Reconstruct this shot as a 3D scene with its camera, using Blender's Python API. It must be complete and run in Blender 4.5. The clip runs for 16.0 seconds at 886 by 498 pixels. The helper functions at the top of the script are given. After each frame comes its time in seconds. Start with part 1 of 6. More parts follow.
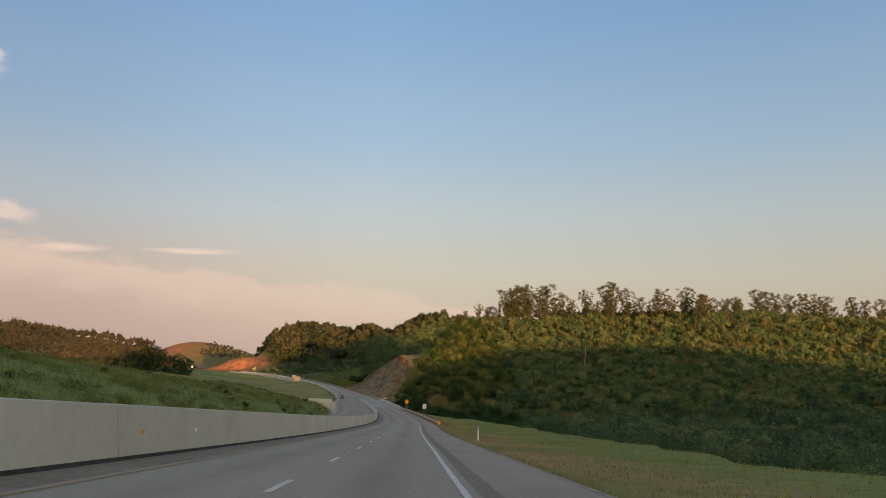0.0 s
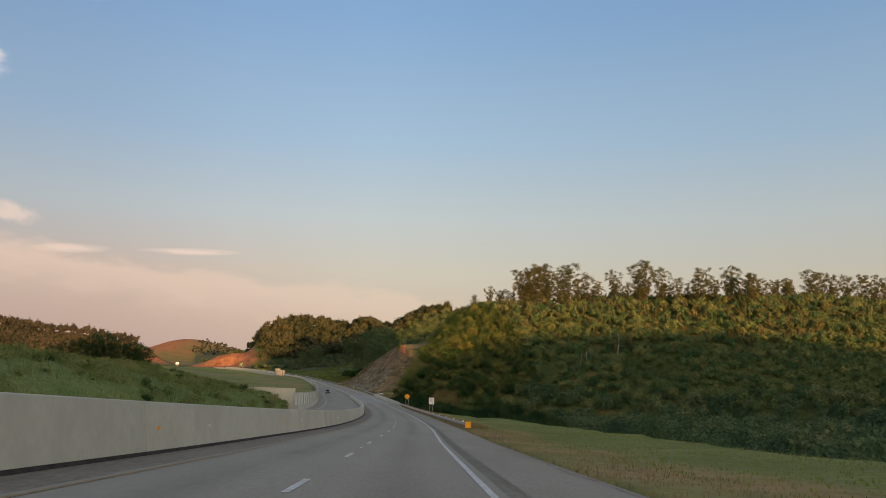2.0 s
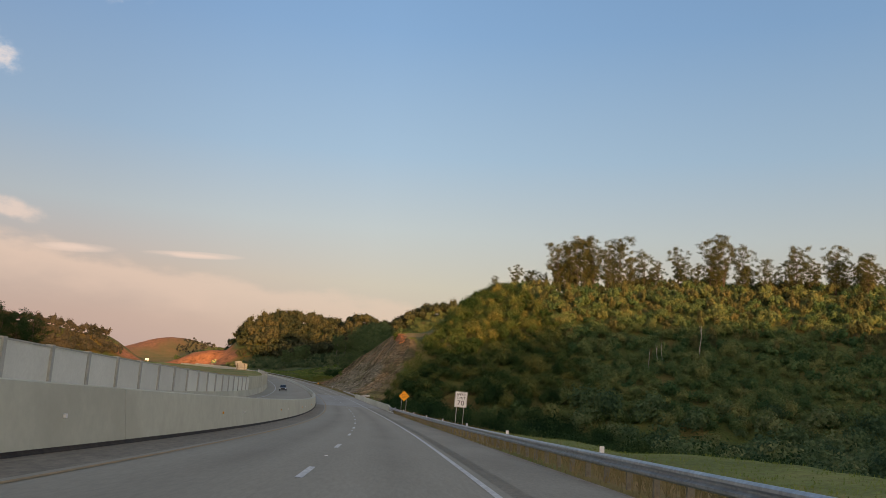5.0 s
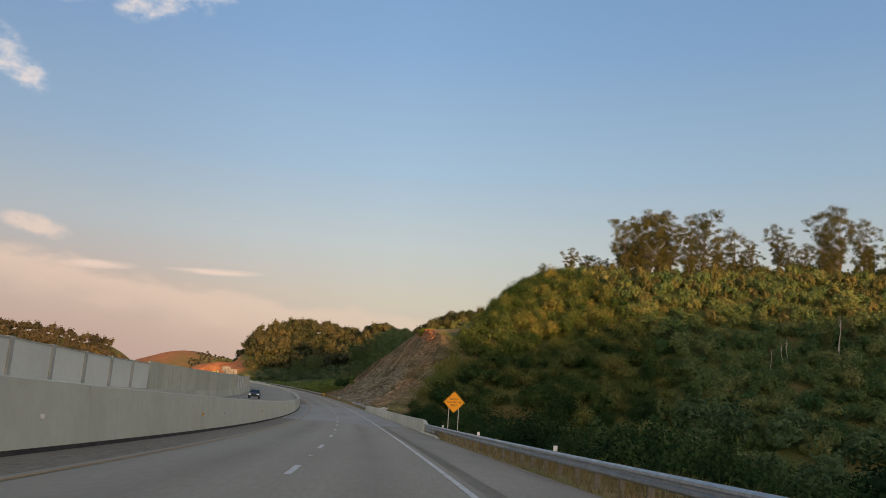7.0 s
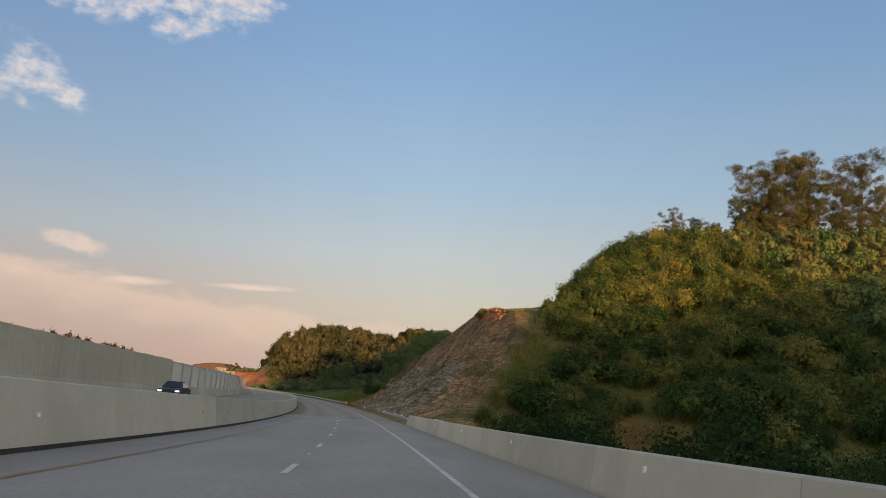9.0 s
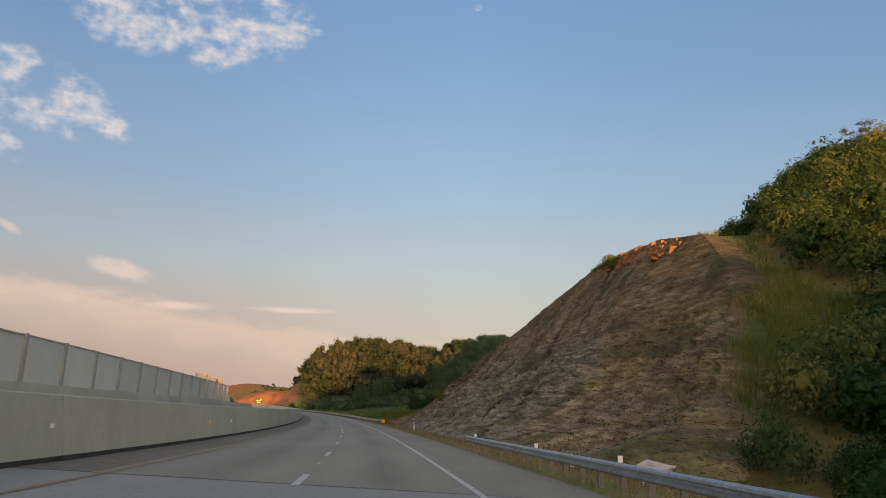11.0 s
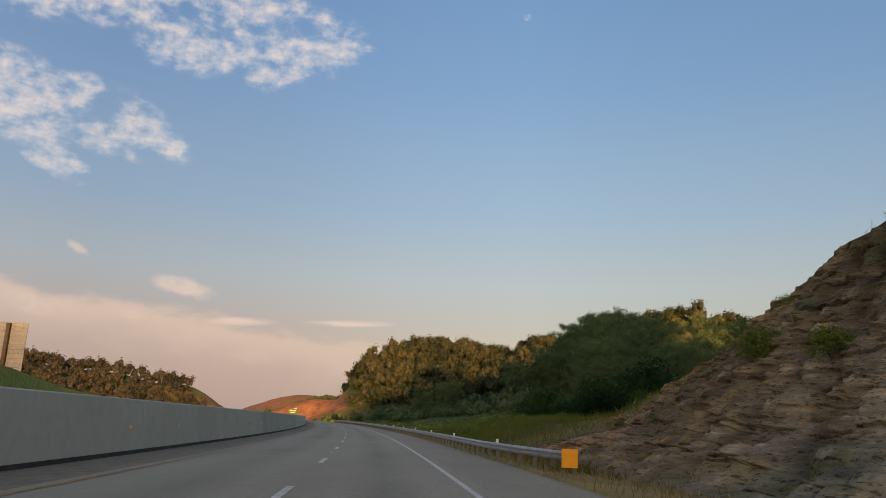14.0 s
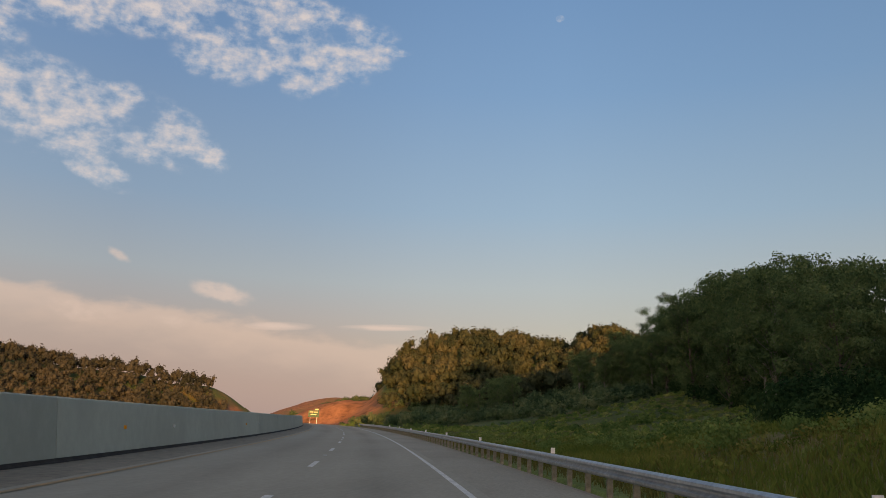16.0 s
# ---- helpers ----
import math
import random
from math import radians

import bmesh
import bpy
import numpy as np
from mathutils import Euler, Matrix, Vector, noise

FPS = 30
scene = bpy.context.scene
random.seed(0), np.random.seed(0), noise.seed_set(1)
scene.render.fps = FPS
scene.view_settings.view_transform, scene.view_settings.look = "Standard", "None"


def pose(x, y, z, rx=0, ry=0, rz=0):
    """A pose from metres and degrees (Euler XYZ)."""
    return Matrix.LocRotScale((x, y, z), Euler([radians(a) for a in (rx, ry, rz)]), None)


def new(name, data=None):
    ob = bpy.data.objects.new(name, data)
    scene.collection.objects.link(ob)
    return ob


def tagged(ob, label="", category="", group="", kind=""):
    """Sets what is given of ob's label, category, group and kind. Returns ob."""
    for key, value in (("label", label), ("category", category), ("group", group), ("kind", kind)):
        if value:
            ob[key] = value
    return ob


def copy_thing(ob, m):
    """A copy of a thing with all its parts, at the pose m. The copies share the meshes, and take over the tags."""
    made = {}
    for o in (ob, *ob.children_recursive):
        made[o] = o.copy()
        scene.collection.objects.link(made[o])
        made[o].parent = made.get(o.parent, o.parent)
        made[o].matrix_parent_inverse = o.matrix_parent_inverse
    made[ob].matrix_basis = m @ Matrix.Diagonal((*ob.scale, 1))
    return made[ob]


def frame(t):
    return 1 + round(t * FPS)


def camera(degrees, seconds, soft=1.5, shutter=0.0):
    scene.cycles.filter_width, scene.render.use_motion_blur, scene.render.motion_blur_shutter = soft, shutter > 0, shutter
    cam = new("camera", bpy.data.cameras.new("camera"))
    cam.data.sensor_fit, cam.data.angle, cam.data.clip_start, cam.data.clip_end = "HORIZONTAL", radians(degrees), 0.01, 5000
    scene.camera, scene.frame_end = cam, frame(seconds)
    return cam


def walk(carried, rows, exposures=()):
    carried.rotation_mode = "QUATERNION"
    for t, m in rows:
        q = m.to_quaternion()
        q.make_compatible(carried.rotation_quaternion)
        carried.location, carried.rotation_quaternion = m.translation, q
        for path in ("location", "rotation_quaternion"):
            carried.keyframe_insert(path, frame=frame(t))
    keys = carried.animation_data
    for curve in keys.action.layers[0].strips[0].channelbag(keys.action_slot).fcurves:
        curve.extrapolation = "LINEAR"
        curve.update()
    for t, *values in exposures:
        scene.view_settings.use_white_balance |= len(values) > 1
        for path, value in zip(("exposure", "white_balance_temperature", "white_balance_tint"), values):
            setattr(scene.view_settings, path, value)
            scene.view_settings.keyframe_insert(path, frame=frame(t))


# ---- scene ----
cam = camera(58.2, 16.0, soft=0.8, shutter=0.0)
# seconds, eye, yaw, pitch, roll of the dashboard camera at a steady 36.6 m/s
ROWS = [
    (0.0, 0.00, -0.00, 1.33, -3.00, 8.87, -1.30),
    (0.5, 0.06, 18.27, 0.23, -3.07, 8.87, -1.10),
    (1.0, 0.22, 36.53, -0.87, -3.11, 8.79, -1.09),
    (1.5, 0.45, 54.80, -1.95, -3.12, 8.90, -1.22),
    (2.0, 0.73, 73.07, -3.00, -2.96, 8.89, -1.26),
    (2.5, 1.03, 91.34, -4.01, -2.96, 8.96, -1.30),
    (3.0, 1.33, 109.61, -4.97, -2.90, 9.06, -1.51),
    (3.5, 1.60, 127.89, -5.87, -2.77, 9.12, -1.81),
    (4.0, 1.80, 146.16, -6.72, -2.77, 9.22, -2.19),
    (4.5, 1.89, 164.45, -7.50, -2.91, 9.46, -2.71),
    (5.0, 1.85, 182.73, -8.23, -3.07, 9.77, -3.25),
    (5.5, 1.62, 201.02, -8.89, -3.02, 10.10, -3.61),
    (6.0, 1.20, 219.30, -9.49, -2.70, 10.42, -3.67),
    (6.5, 0.58, 237.59, -10.03, -2.17, 10.55, -3.62),
    (7.0, -0.26, 255.86, -10.49, -1.65, 10.93, -3.57),
    (7.5, -1.31, 274.13, -10.88, -1.17, 11.09, -3.50),
    (8.0, -2.58, 292.38, -11.20, -0.58, 11.42, -3.38),
    (8.5, -4.05, 310.62, -11.44, 0.09, 11.63, -3.36),
    (9.0, -5.73, 328.84, -11.60, 0.78, 11.75, -3.45),
    (9.5, -7.62, 347.04, -11.68, 1.52, 11.87, -3.51),
    (10.0, -9.72, 365.22, -11.70, 2.27, 12.10, -3.36),
    (10.5, -12.03, 383.37, -11.64, 3.06, 12.46, -2.65),
    (11.0, -14.55, 401.50, -11.51, 3.76, 12.96, -2.67),
    (11.5, -17.28, 419.59, -11.32, 4.33, 12.91, -2.53),
    (12.0, -20.22, 437.66, -11.09, 4.43, 13.15, -2.44),
    (12.5, -23.36, 455.68, -10.81, 5.31, 13.42, -2.50),
    (13.0, -26.71, 473.67, -10.50, 6.30, 13.62, -2.35),
    (13.5, -30.25, 491.62, -10.16, 7.22, 13.83, -2.06),
    (14.0, -33.99, 509.53, -9.80, 7.91, 13.60, -2.24),
    (14.5, -37.91, 527.40, -9.43, 8.48, 13.77, -2.24),
    (15.0, -42.01, 545.23, -9.05, 9.24, 13.59, -2.40),
    (15.5, -46.31, 563.01, -8.65, 9.71, 13.52, -2.44),
    (16.0, -50.81, 580.75, -8.24, 10.50, 13.75, -2.21),
]
walk(cam, [(t, pose(x, y, z, 90 + pitch, roll, yaw)) for t, x, y, z, yaw, pitch, roll in ROWS], exposures=((0.0, 0.0), (12.0, -0.02), (14.0, -0.10), (16.0, -0.22)))

# ---- light: the last sun, low behind the camera and to its right ----
SUN_EL, SUN_AZ = 2.5, 21.0           # elevation; heading in which the light travels, degrees to the left of +y
SKY_STRENGTH, SUN_STRENGTH = 1.0, 9.8
world = bpy.data.worlds.new("world")
scene.world = world
world.use_nodes = True


def build_sky():
    """The evening sky with its clouds."""
    nt = world.node_tree
    nt.nodes.clear()
    N, K = nt.nodes.new, nt.links.new

    def math(op, a, b=None, c=None):
        n = N("ShaderNodeMath")
        n.operation = op
        for i, v in enumerate((a, b, c)):
            if v is None:
                continue
            if isinstance(v, (int, float)):
                n.inputs[i].default_value = v
            else:
                K(v, n.inputs[i])
        return n.outputs[0]

    def ramp(value, stops, mode="EASE"):
        n = N("ShaderNodeValToRGB")
        n.color_ramp.interpolation = mode
        e = n.color_ramp.elements
        while len(e) < len(stops):
            e.new(0.5)
        for el, (p, col) in zip(e, stops):
            el.position, el.color = p, (*col, 1)
        K(value, n.inputs[0])
        return n.outputs[0]

    def mix(fac, a, b):
        n = N("ShaderNodeMix")
        n.data_type = "RGBA"
        for v, i in ((fac, 0), (a, 6), (b, 7)):
            if isinstance(v, tuple):
                n.inputs[i].default_value = (*v, 1)
            elif isinstance(v, (int, float)):
                n.inputs[i].default_value = v
            else:
                K(v, n.inputs[i])
        return n.outputs[2]

    tc = N("ShaderNodeTexCoord")
    sep = N("ShaderNodeSeparateXYZ")
    K(tc.outputs["Generated"], sep.inputs[0])
    x, y, z = sep.outputs
    az = math("MULTIPLY", math("ARCTAN2", math("MULTIPLY", x, -1.0), y), 57.29578)
    el = math("MULTIPLY", math("ARCSINE", z), 57.29578)
    # evening sky away from the sun: rosy low down on the left, creamy to the right, pale cyan above, deeper blue overhead
    rosy = ramp(z, [(0.0, (0.49, 0.35, 0.325)), (0.06, (0.58, 0.42, 0.365)), (0.12, (0.62, 0.50, 0.435)), (0.19, (0.52, 0.565, 0.59)),
                    (0.28, (0.362, 0.50, 0.66)), (0.42, (0.245, 0.40, 0.64)), (0.55, (0.178, 0.324, 0.58)), (1.0, (0.12, 0.22, 0.42))], "LINEAR")
    cream = ramp(z, [(0.0, (0.52, 0.40, 0.33)), (0.06, (0.60, 0.475, 0.375)), (0.12, (0.61, 0.56, 0.455)), (0.19, (0.53, 0.575, 0.575)),
                     (0.28, (0.375, 0.515, 0.655)), (0.42, (0.24, 0.40, 0.63)), (0.55, (0.178, 0.324, 0.57)), (1.0, (0.12, 0.22, 0.42))], "LINEAR")
    turned = math("MULTIPLY_ADD", az, 1 / 120.0, 0.5)
    band = mix(ramp(turned, [(0.45, (0, 0, 0)), (0.70, (1, 1, 1))]), cream, rosy)
    # brightest straight opposite the sun, duller to both sides
    gain = ramp(turned, [(0.0, (0.92, 0.92, 0.92)), (0.28, (0.98, 0.98, 0.98)), (0.44, (1.07, 1.07, 1.07)), (0.52, (1.12, 1.12, 1.12)), (0.60, (1.07, 1.07, 1.07)), (0.68, (0.96, 0.96, 0.97)), (0.78, (0.87, 0.87, 0.90)), (1.0, (0.90, 0.90, 0.92))], "LINEAR")
    graded = N("ShaderNodeMix")
    graded.data_type, graded.blend_type = "RGBA", "MULTIPLY"
    graded.inputs[0].default_value = 1.0
    K(band, graded.inputs[6])
    K(gain, graded.inputs[7])
    band = graded.outputs[2]
    # around the sun the low sky is bright and warm
    back = math("MULTIPLY_ADD", y, -0.5, 0.5)
    glow = math("POWER", back, 3.0)
    low = math("POWER", math("SUBTRACT", 1.0, math("ABSOLUTE", z)), 1.3)
    warm = mix(math("MULTIPLY", glow, low), band, (4.2, 3.0, 2.1))
    nish = N("ShaderNodeTexSky")
    nish.sky_type = "NISHITA"
    nish.sun_disc = False
    nish.sun_elevation = radians(SUN_EL)
    nish.sun_rotation = radians(180.0 - SUN_AZ)
    nish_s = N("ShaderNodeVectorMath")
    nish_s.operation = "SCALE"
    K(nish.outputs[0], nish_s.inputs[0])
    nish_s.inputs[3].default_value = 0.11
    base = mix(0.12, warm, nish_s.outputs[0])
    # clouds: azimuth to the left of +y and elevation, in degrees
    def cloud_noise(sx, sy, detail, rough, shift):
        comb = N("ShaderNodeCombineXYZ")
        K(math("MULTIPLY", az, sx), comb.inputs[0])
        K(math("MULTIPLY", el, sy), comb.inputs[1])
        comb.inputs[2].default_value = shift
        n = N("ShaderNodeTexNoise")
        n.inputs["Scale"].default_value = 1.0
        n.inputs["Detail"].default_value = detail
        n.inputs["Roughness"].default_value = rough
        K(comb.outputs[0], n.inputs["Vector"])
        return n.outputs["Fac"]

    def patch(a, e, ra, re, tilt=0.0):
        """Soft oval mask round an azimuth and elevation."""
        da = math("DIVIDE", math("SUBTRACT", az, a), ra)
        de = math("DIVIDE", math("ADD", math("SUBTRACT", el, e), math("MULTIPLY", math("SUBTRACT", az, a), tilt)), re)
        r2 = math("ADD", math("MULTIPLY", da, da), math("MULTIPLY", de, de))
        return math("MAXIMUM", math("SUBTRACT", 1.0, r2), 0.0)

    def smooth(v, lo, hi):
        n = N("ShaderNodeMapRange")
        n.interpolation_type = "SMOOTHSTEP"
        K(v, n.inputs[0])
        n.inputs[1].default_value, n.inputs[2].default_value = lo, hi
        return n.outputs[0]

    puff = cloud_noise(0.62, 0.95, 6.0, 0.56, 3.0)
    cells = cloud_noise(1.7, 2.2, 5.0, 0.62, 7.0)
    masks = None
    for a, e, ra, re, tilt in CLOUD_PUFFS:
        p = patch(a, e, ra, re, tilt)
        masks = p if masks is None else math("MAXIMUM", masks, p)
    masks = math("MULTIPLY", masks, smooth(cloud_noise(0.23, 0.42, 3.0, 0.5, 13.0), 0.27, 0.58))
    grain = math("ADD", math("MULTIPLY", math("SUBTRACT", puff, 0.5), 1.9), math("MULTIPLY", math("SUBTRACT", cells, 0.5), 0.5))
    body = math("ADD", math("MULTIPLY", math("POWER", masks, 0.6), 0.46), math("ADD", grain, 0.5))
    veil = math("MULTIPLY", smooth(body, 0.45, 0.85), smooth(masks, 0.0, 0.5))
    amount = math("MULTIPLY", smooth(body, 0.66, 1.32), smooth(masks, 0.0, 0.4))
    out = mix(math("MULTIPLY", veil, 0.40), base, (0.58, 0.62, 0.70))
    out = mix(math("MULTIPLY", amount, 0.84), out, (0.86, 0.74, 0.68))
    # a low bank of haze and cloud with a billowy top
    top = math("MULTIPLY", ramp(math("MULTIPLY_ADD", az, 1 / 70.0, 20 / 70.0), [((q + 20) / 70.0, (e / 15.0,) * 3) for q, e in CLOUD_BANK], "LINEAR"), 15.0)
    billow = cloud_noise(0.22, 0.55, 5.0, 0.55, 5.0)
    depth = math("SUBTRACT", math("ADD", top, math("MULTIPLY", math("SUBTRACT", billow, 0.5), 3.0)), el)
    bank = math("MULTIPLY", smooth(depth, -0.1, 0.9), math("SUBTRACT", 1.0, math("MULTIPLY", smooth(depth, 0.6, 4.0), 0.8)))
    out = mix(math("MULTIPLY", bank, math("MULTIPLY_ADD", smooth(az, 0.0, 30.0), 0.20, 0.30)), out, (0.92, 0.66, 0.50))
    streak = cloud_noise(0.16, 1.1, 5.0, 0.55, 9.0)
    smask = None
    for a, e, ra, re, tilt, amt in CLOUD_STREAKS:
        p = math("MULTIPLY", math("POWER", patch(a, e, ra, re, tilt), 0.8), amt)
        smask = p if smask is None else math("MAXIMUM", smask, p)
    sa = math("MULTIPLY", smask, smooth(streak, 0.30, 0.62))
    out = mix(math("MULTIPLY", sa, 0.72), out, (0.93, 0.70, 0.57))
    wisps = None
    for a, e, ra, re, tilt, amt in CLOUD_WISPS:
        p = math("MULTIPLY", patch(a, e, ra, re, tilt), amt)
        wisps = p if wisps is None else math("MAXIMUM", wisps, p)
    fluff = smooth(math("ADD", wisps, math("MULTIPLY", math("SUBTRACT", puff, 0.5), 2.2)), 0.15, 1.05)
    out = mix(math("MULTIPLY", math("MULTIPLY", fluff, smooth(wisps, 0.0, 0.9)), 0.6), out, (0.93, 0.70, 0.57))
    bg = N("ShaderNodeBackground")
    K(out, bg.inputs[0])
    bg.inputs[1].default_value = SKY_STRENGTH
    K(bg.outputs[0], N("ShaderNodeOutputWorld").inputs[0])


# azimuth, elevation, half width, half height, tilt (degrees): broken clouds and thin streaks
CLOUD_PUFFS = [(40, 27.2, 8.8, 2.2, 0.0), (32.5, 28.2, 5.7, 2.3, 0.1), (26.5, 26.9, 6.1, 3.2, 0.2), (19.6, 26.4, 5.1, 2.7, 0.3), (22.5, 29.5, 6.8, 1.2, -0.1), (15.8, 27.5, 2.2, 0.5, 0.0), (40, 20.4, 7.4, 3.5, -0.12), (33.2, 20.2, 5.9, 2.7, -0.2), (30.2, 19.0, 3.5, 1.8, -0.1), (35.8, 16.9, 3.0, 1.2, -0.3), (46, 23, 5.4, 4.1, 0.0), (2.5, 29.9, 0.42, 0.28, 0.0)]
CLOUD_STREAKS = [(22.4, 7.6, 2.6, 0.32, 0.05, 0.9), (15.0, 7.9, 3.6, 0.26, 0.04, 1.0)]
CLOUD_WISPS = [(26.6, 9.6, 2.9, 0.95, -0.16, 1.0), (33.7, 11.5, 1.2, 0.5, -0.4, 0.8), (35.5, 7.6, 3.5, 1.0, -0.1, 0.6), (29.5, 7.3, 2.5, 0.7, 0.0, 0.5)]
# azimuth and height of the low bank's top
CLOUD_BANK = [(-16, 2.0), (-8, 5.0), (0, 6.0), (10, 6.4), (20, 7.3), (28, 8.3), (40, 9.4)]
build_sky()

sun = new("sun", bpy.data.lights.new("sun", "SUN"))
sun.data.energy, sun.data.angle, sun.data.color = SUN_STRENGTH, radians(0.6), (1.0, 0.47, 0.16)
_a, _e = radians(SUN_AZ), radians(SUN_EL)
_dir = Vector((-math.sin(_a) * math.cos(_e), math.cos(_a) * math.cos(_e), -math.sin(_e)))
sun.matrix_world = _dir.to_track_quat("-Z", "Y").to_matrix().to_4x4()


# ---- materials ----
def shader(name, rough=0.8, metallic=0.0):
    m = bpy.data.materials.new(name)
    m.use_nodes = True
    nt = m.node_tree
    return m, nt, nt.nodes["Principled BSDF"]


def node(nt, kind, **inputs):
    n = nt.nodes.new(kind)
    for k, v in inputs.items():
        n.inputs[k].default_value = v
    return n


def noise_of(nt, vec, scale, detail=4.0, rough=0.55):
    n = node(nt, "ShaderNodeTexNoise", Scale=scale, Detail=detail, Roughness=rough)
    nt.links.new(vec, n.inputs["Vector"])
    return n.outputs["Fac"]


def ramp_of(nt, fac, stops):
    n = nt.nodes.new("ShaderNodeValToRGB")
    e = n.color_ramp.elements
    while len(e) < len(stops):
        e.new(0.5)
    for el, (p, col) in zip(e, stops):
        el.position, el.color = p, (*col, 1)
    nt.links.new(fac, n.inputs[0])
    return n.outputs[0]


def blend_of(nt, fac, a, b, mode="MIX"):
    n = nt.nodes.new("ShaderNodeMix")
    n.data_type, n.blend_type = "RGBA", mode
    for v, i in ((fac, 0), (a, 6), (b, 7)):
        if isinstance(v, tuple):
            n.inputs[i].default_value = (*v, 1)
        elif isinstance(v, (int, float)):
            n.inputs[i].default_value = v
        else:
            nt.links.new(v, n.inputs[i])
    return n.outputs[2]


def surface(name, stops, scale, fine=0.0, rough=0.85, metallic=0.0, bump=0.0, bump_scale=None, stretch=(1, 1, 1), wear=None, wear_scale=0.3, grain=0.25):
    """A surface with two scales of colour variation and fine relief."""
    m, nt, b = shader(name)
    tc = nt.nodes.new("ShaderNodeTexCoord")
    mp = nt.nodes.new("ShaderNodeMapping")
    mp.inputs["Scale"].default_value = stretch
    nt.links.new(tc.outputs["Object"], mp.inputs[0])
    v = mp.outputs[0]
    col = ramp_of(nt, noise_of(nt, v, scale, 6.0, 0.6), stops)
    if fine:
        g = ramp_of(nt, noise_of(nt, v, fine, 3.0, 0.7), [(0.3, (1 - grain, 1 - grain, 1 - grain)), (0.7, (1 + grain, 1 + grain, 1 + grain))])
        col = blend_of(nt, 1.0, col, g, "MULTIPLY")
    if wear:
        f = ramp_of(nt, noise_of(nt, v, wear_scale, 5.0, 0.6), [(0.5, (0, 0, 0)), (0.68, (1, 1, 1))])
        col = blend_of(nt, f, col, wear)
    nt.links.new(col, b.inputs["Base Color"])
    b.inputs["Roughness"].default_value, b.inputs["Metallic"].default_value = rough, metallic
    b.inputs["Specular IOR Level"].default_value = 0.3
    if bump:
        bp = node(nt, "ShaderNodeBump", Strength=bump, Distance=0.05)
        nt.links.new(noise_of(nt, v, bump_scale or scale * 6, 5.0, 0.65), bp.inputs["Height"])
        nt.links.new(bp.outputs[0], b.inputs["Normal"])
    return m


def foliage(name, dark, mid, light, scale=0.08, trans=0.3):
    m, nt, b = shader(name)
    geo = nt.nodes.new("ShaderNodeNewGeometry")
    tc = nt.nodes.new("ShaderNodeTexCoord")
    big = noise_of(nt, tc.outputs["Object"], scale, 3.0, 0.6)
    n = node(nt, "ShaderNodeMath")
    n.operation = "MULTIPLY_ADD"
    nt.links.new(geo.outputs["Random Per Island"], n.inputs[0])
    n.inputs[1].default_value = 0.26
    nt.links.new(big, n.inputs[2])
    at = nt.nodes.new("ShaderNodeAttribute")
    at.attribute_name = "tint"
    k = node(nt, "ShaderNodeMath")
    k.operation = "MULTIPLY_ADD"
    nt.links.new(at.outputs["Fac"], k.inputs[0])
    k.inputs[1].default_value = 0.26
    nt.links.new(n.outputs[0], k.inputs[2])
    col = ramp_of(nt, k.outputs[0], [(0.36, dark), (0.66, mid), (0.98, light)])
    out = nt.nodes["Material Output"]
    d = node(nt, "ShaderNodeBsdfDiffuse")
    t = node(nt, "ShaderNodeBsdfTranslucent")
    mx = nt.nodes.new("ShaderNodeMixShader")
    mx.inputs[0].default_value = trans
    nt.links.new(col, d.inputs[0])
    nt.links.new(col, t.inputs[0])
    nt.links.new(d.outputs[0], mx.inputs[1])
    nt.links.new(t.outputs[0], mx.inputs[2])
    nt.links.new(mx.outputs[0], out.inputs[0])
    return m


M_ROAD = surface("worn_asphalt", [(0.3, (0.280, 0.252, 0.175)), (0.7, (0.338, 0.306, 0.216))], 0.25, fine=14.0, rough=0.8, bump=0.05, bump_scale=40, stretch=(1, 0.12, 1), grain=0.1)


def oil_stained(m):
    """Darkens the middles of the lanes, unevenly."""
    nt = m.node_tree
    b = nt.nodes["Principled BSDF"]
    old = b.inputs["Base Color"].links[0].from_socket
    at = nt.nodes.new("ShaderNodeAttribute")
    at.attribute_name = "lane"
    tc = nt.nodes.new("ShaderNodeTexCoord")
    k = node(nt, "ShaderNodeMath")
    k.operation = "MULTIPLY"
    nt.links.new(at.outputs["Fac"], k.inputs[0])
    nt.links.new(ramp_of(nt, noise_of(nt, tc.outputs["Object"], 0.09, 4.0, 0.6), [(0.3, (0.2, 0.2, 0.2)), (0.7, (1, 1, 1))]), k.inputs[1])
    nt.links.new(blend_of(nt, k.outputs[0], old, blend_of(nt, 1.0, old, (0.70, 0.69, 0.68), "MULTIPLY")), b.inputs["Base Color"])


oil_stained(M_ROAD)
M_SHOULDER = surface("shoulder_asphalt", [(0.3, (0.250, 0.226, 0.160)), (0.7, (0.33, 0.30, 0.216))], 0.3, grain=0.12, fine=12.0, rough=0.9, bump=0.2, bump_scale=25, stretch=(1, 0.3, 1))
M_LSHOULDER = surface("inside_shoulder_asphalt", [(0.3, (0.205, 0.172, 0.116)), (0.7, (0.262, 0.224, 0.156))], 0.3, fine=6.0, rough=0.9, bump=0.2, bump_scale=25, stretch=(1, 0.3, 1))
M_WHITE = surface("white_road_paint", [(0.3, (0.46, 0.44, 0.38)), (0.7, (0.66, 0.64, 0.56))], 1.5, fine=12.0, rough=0.6)
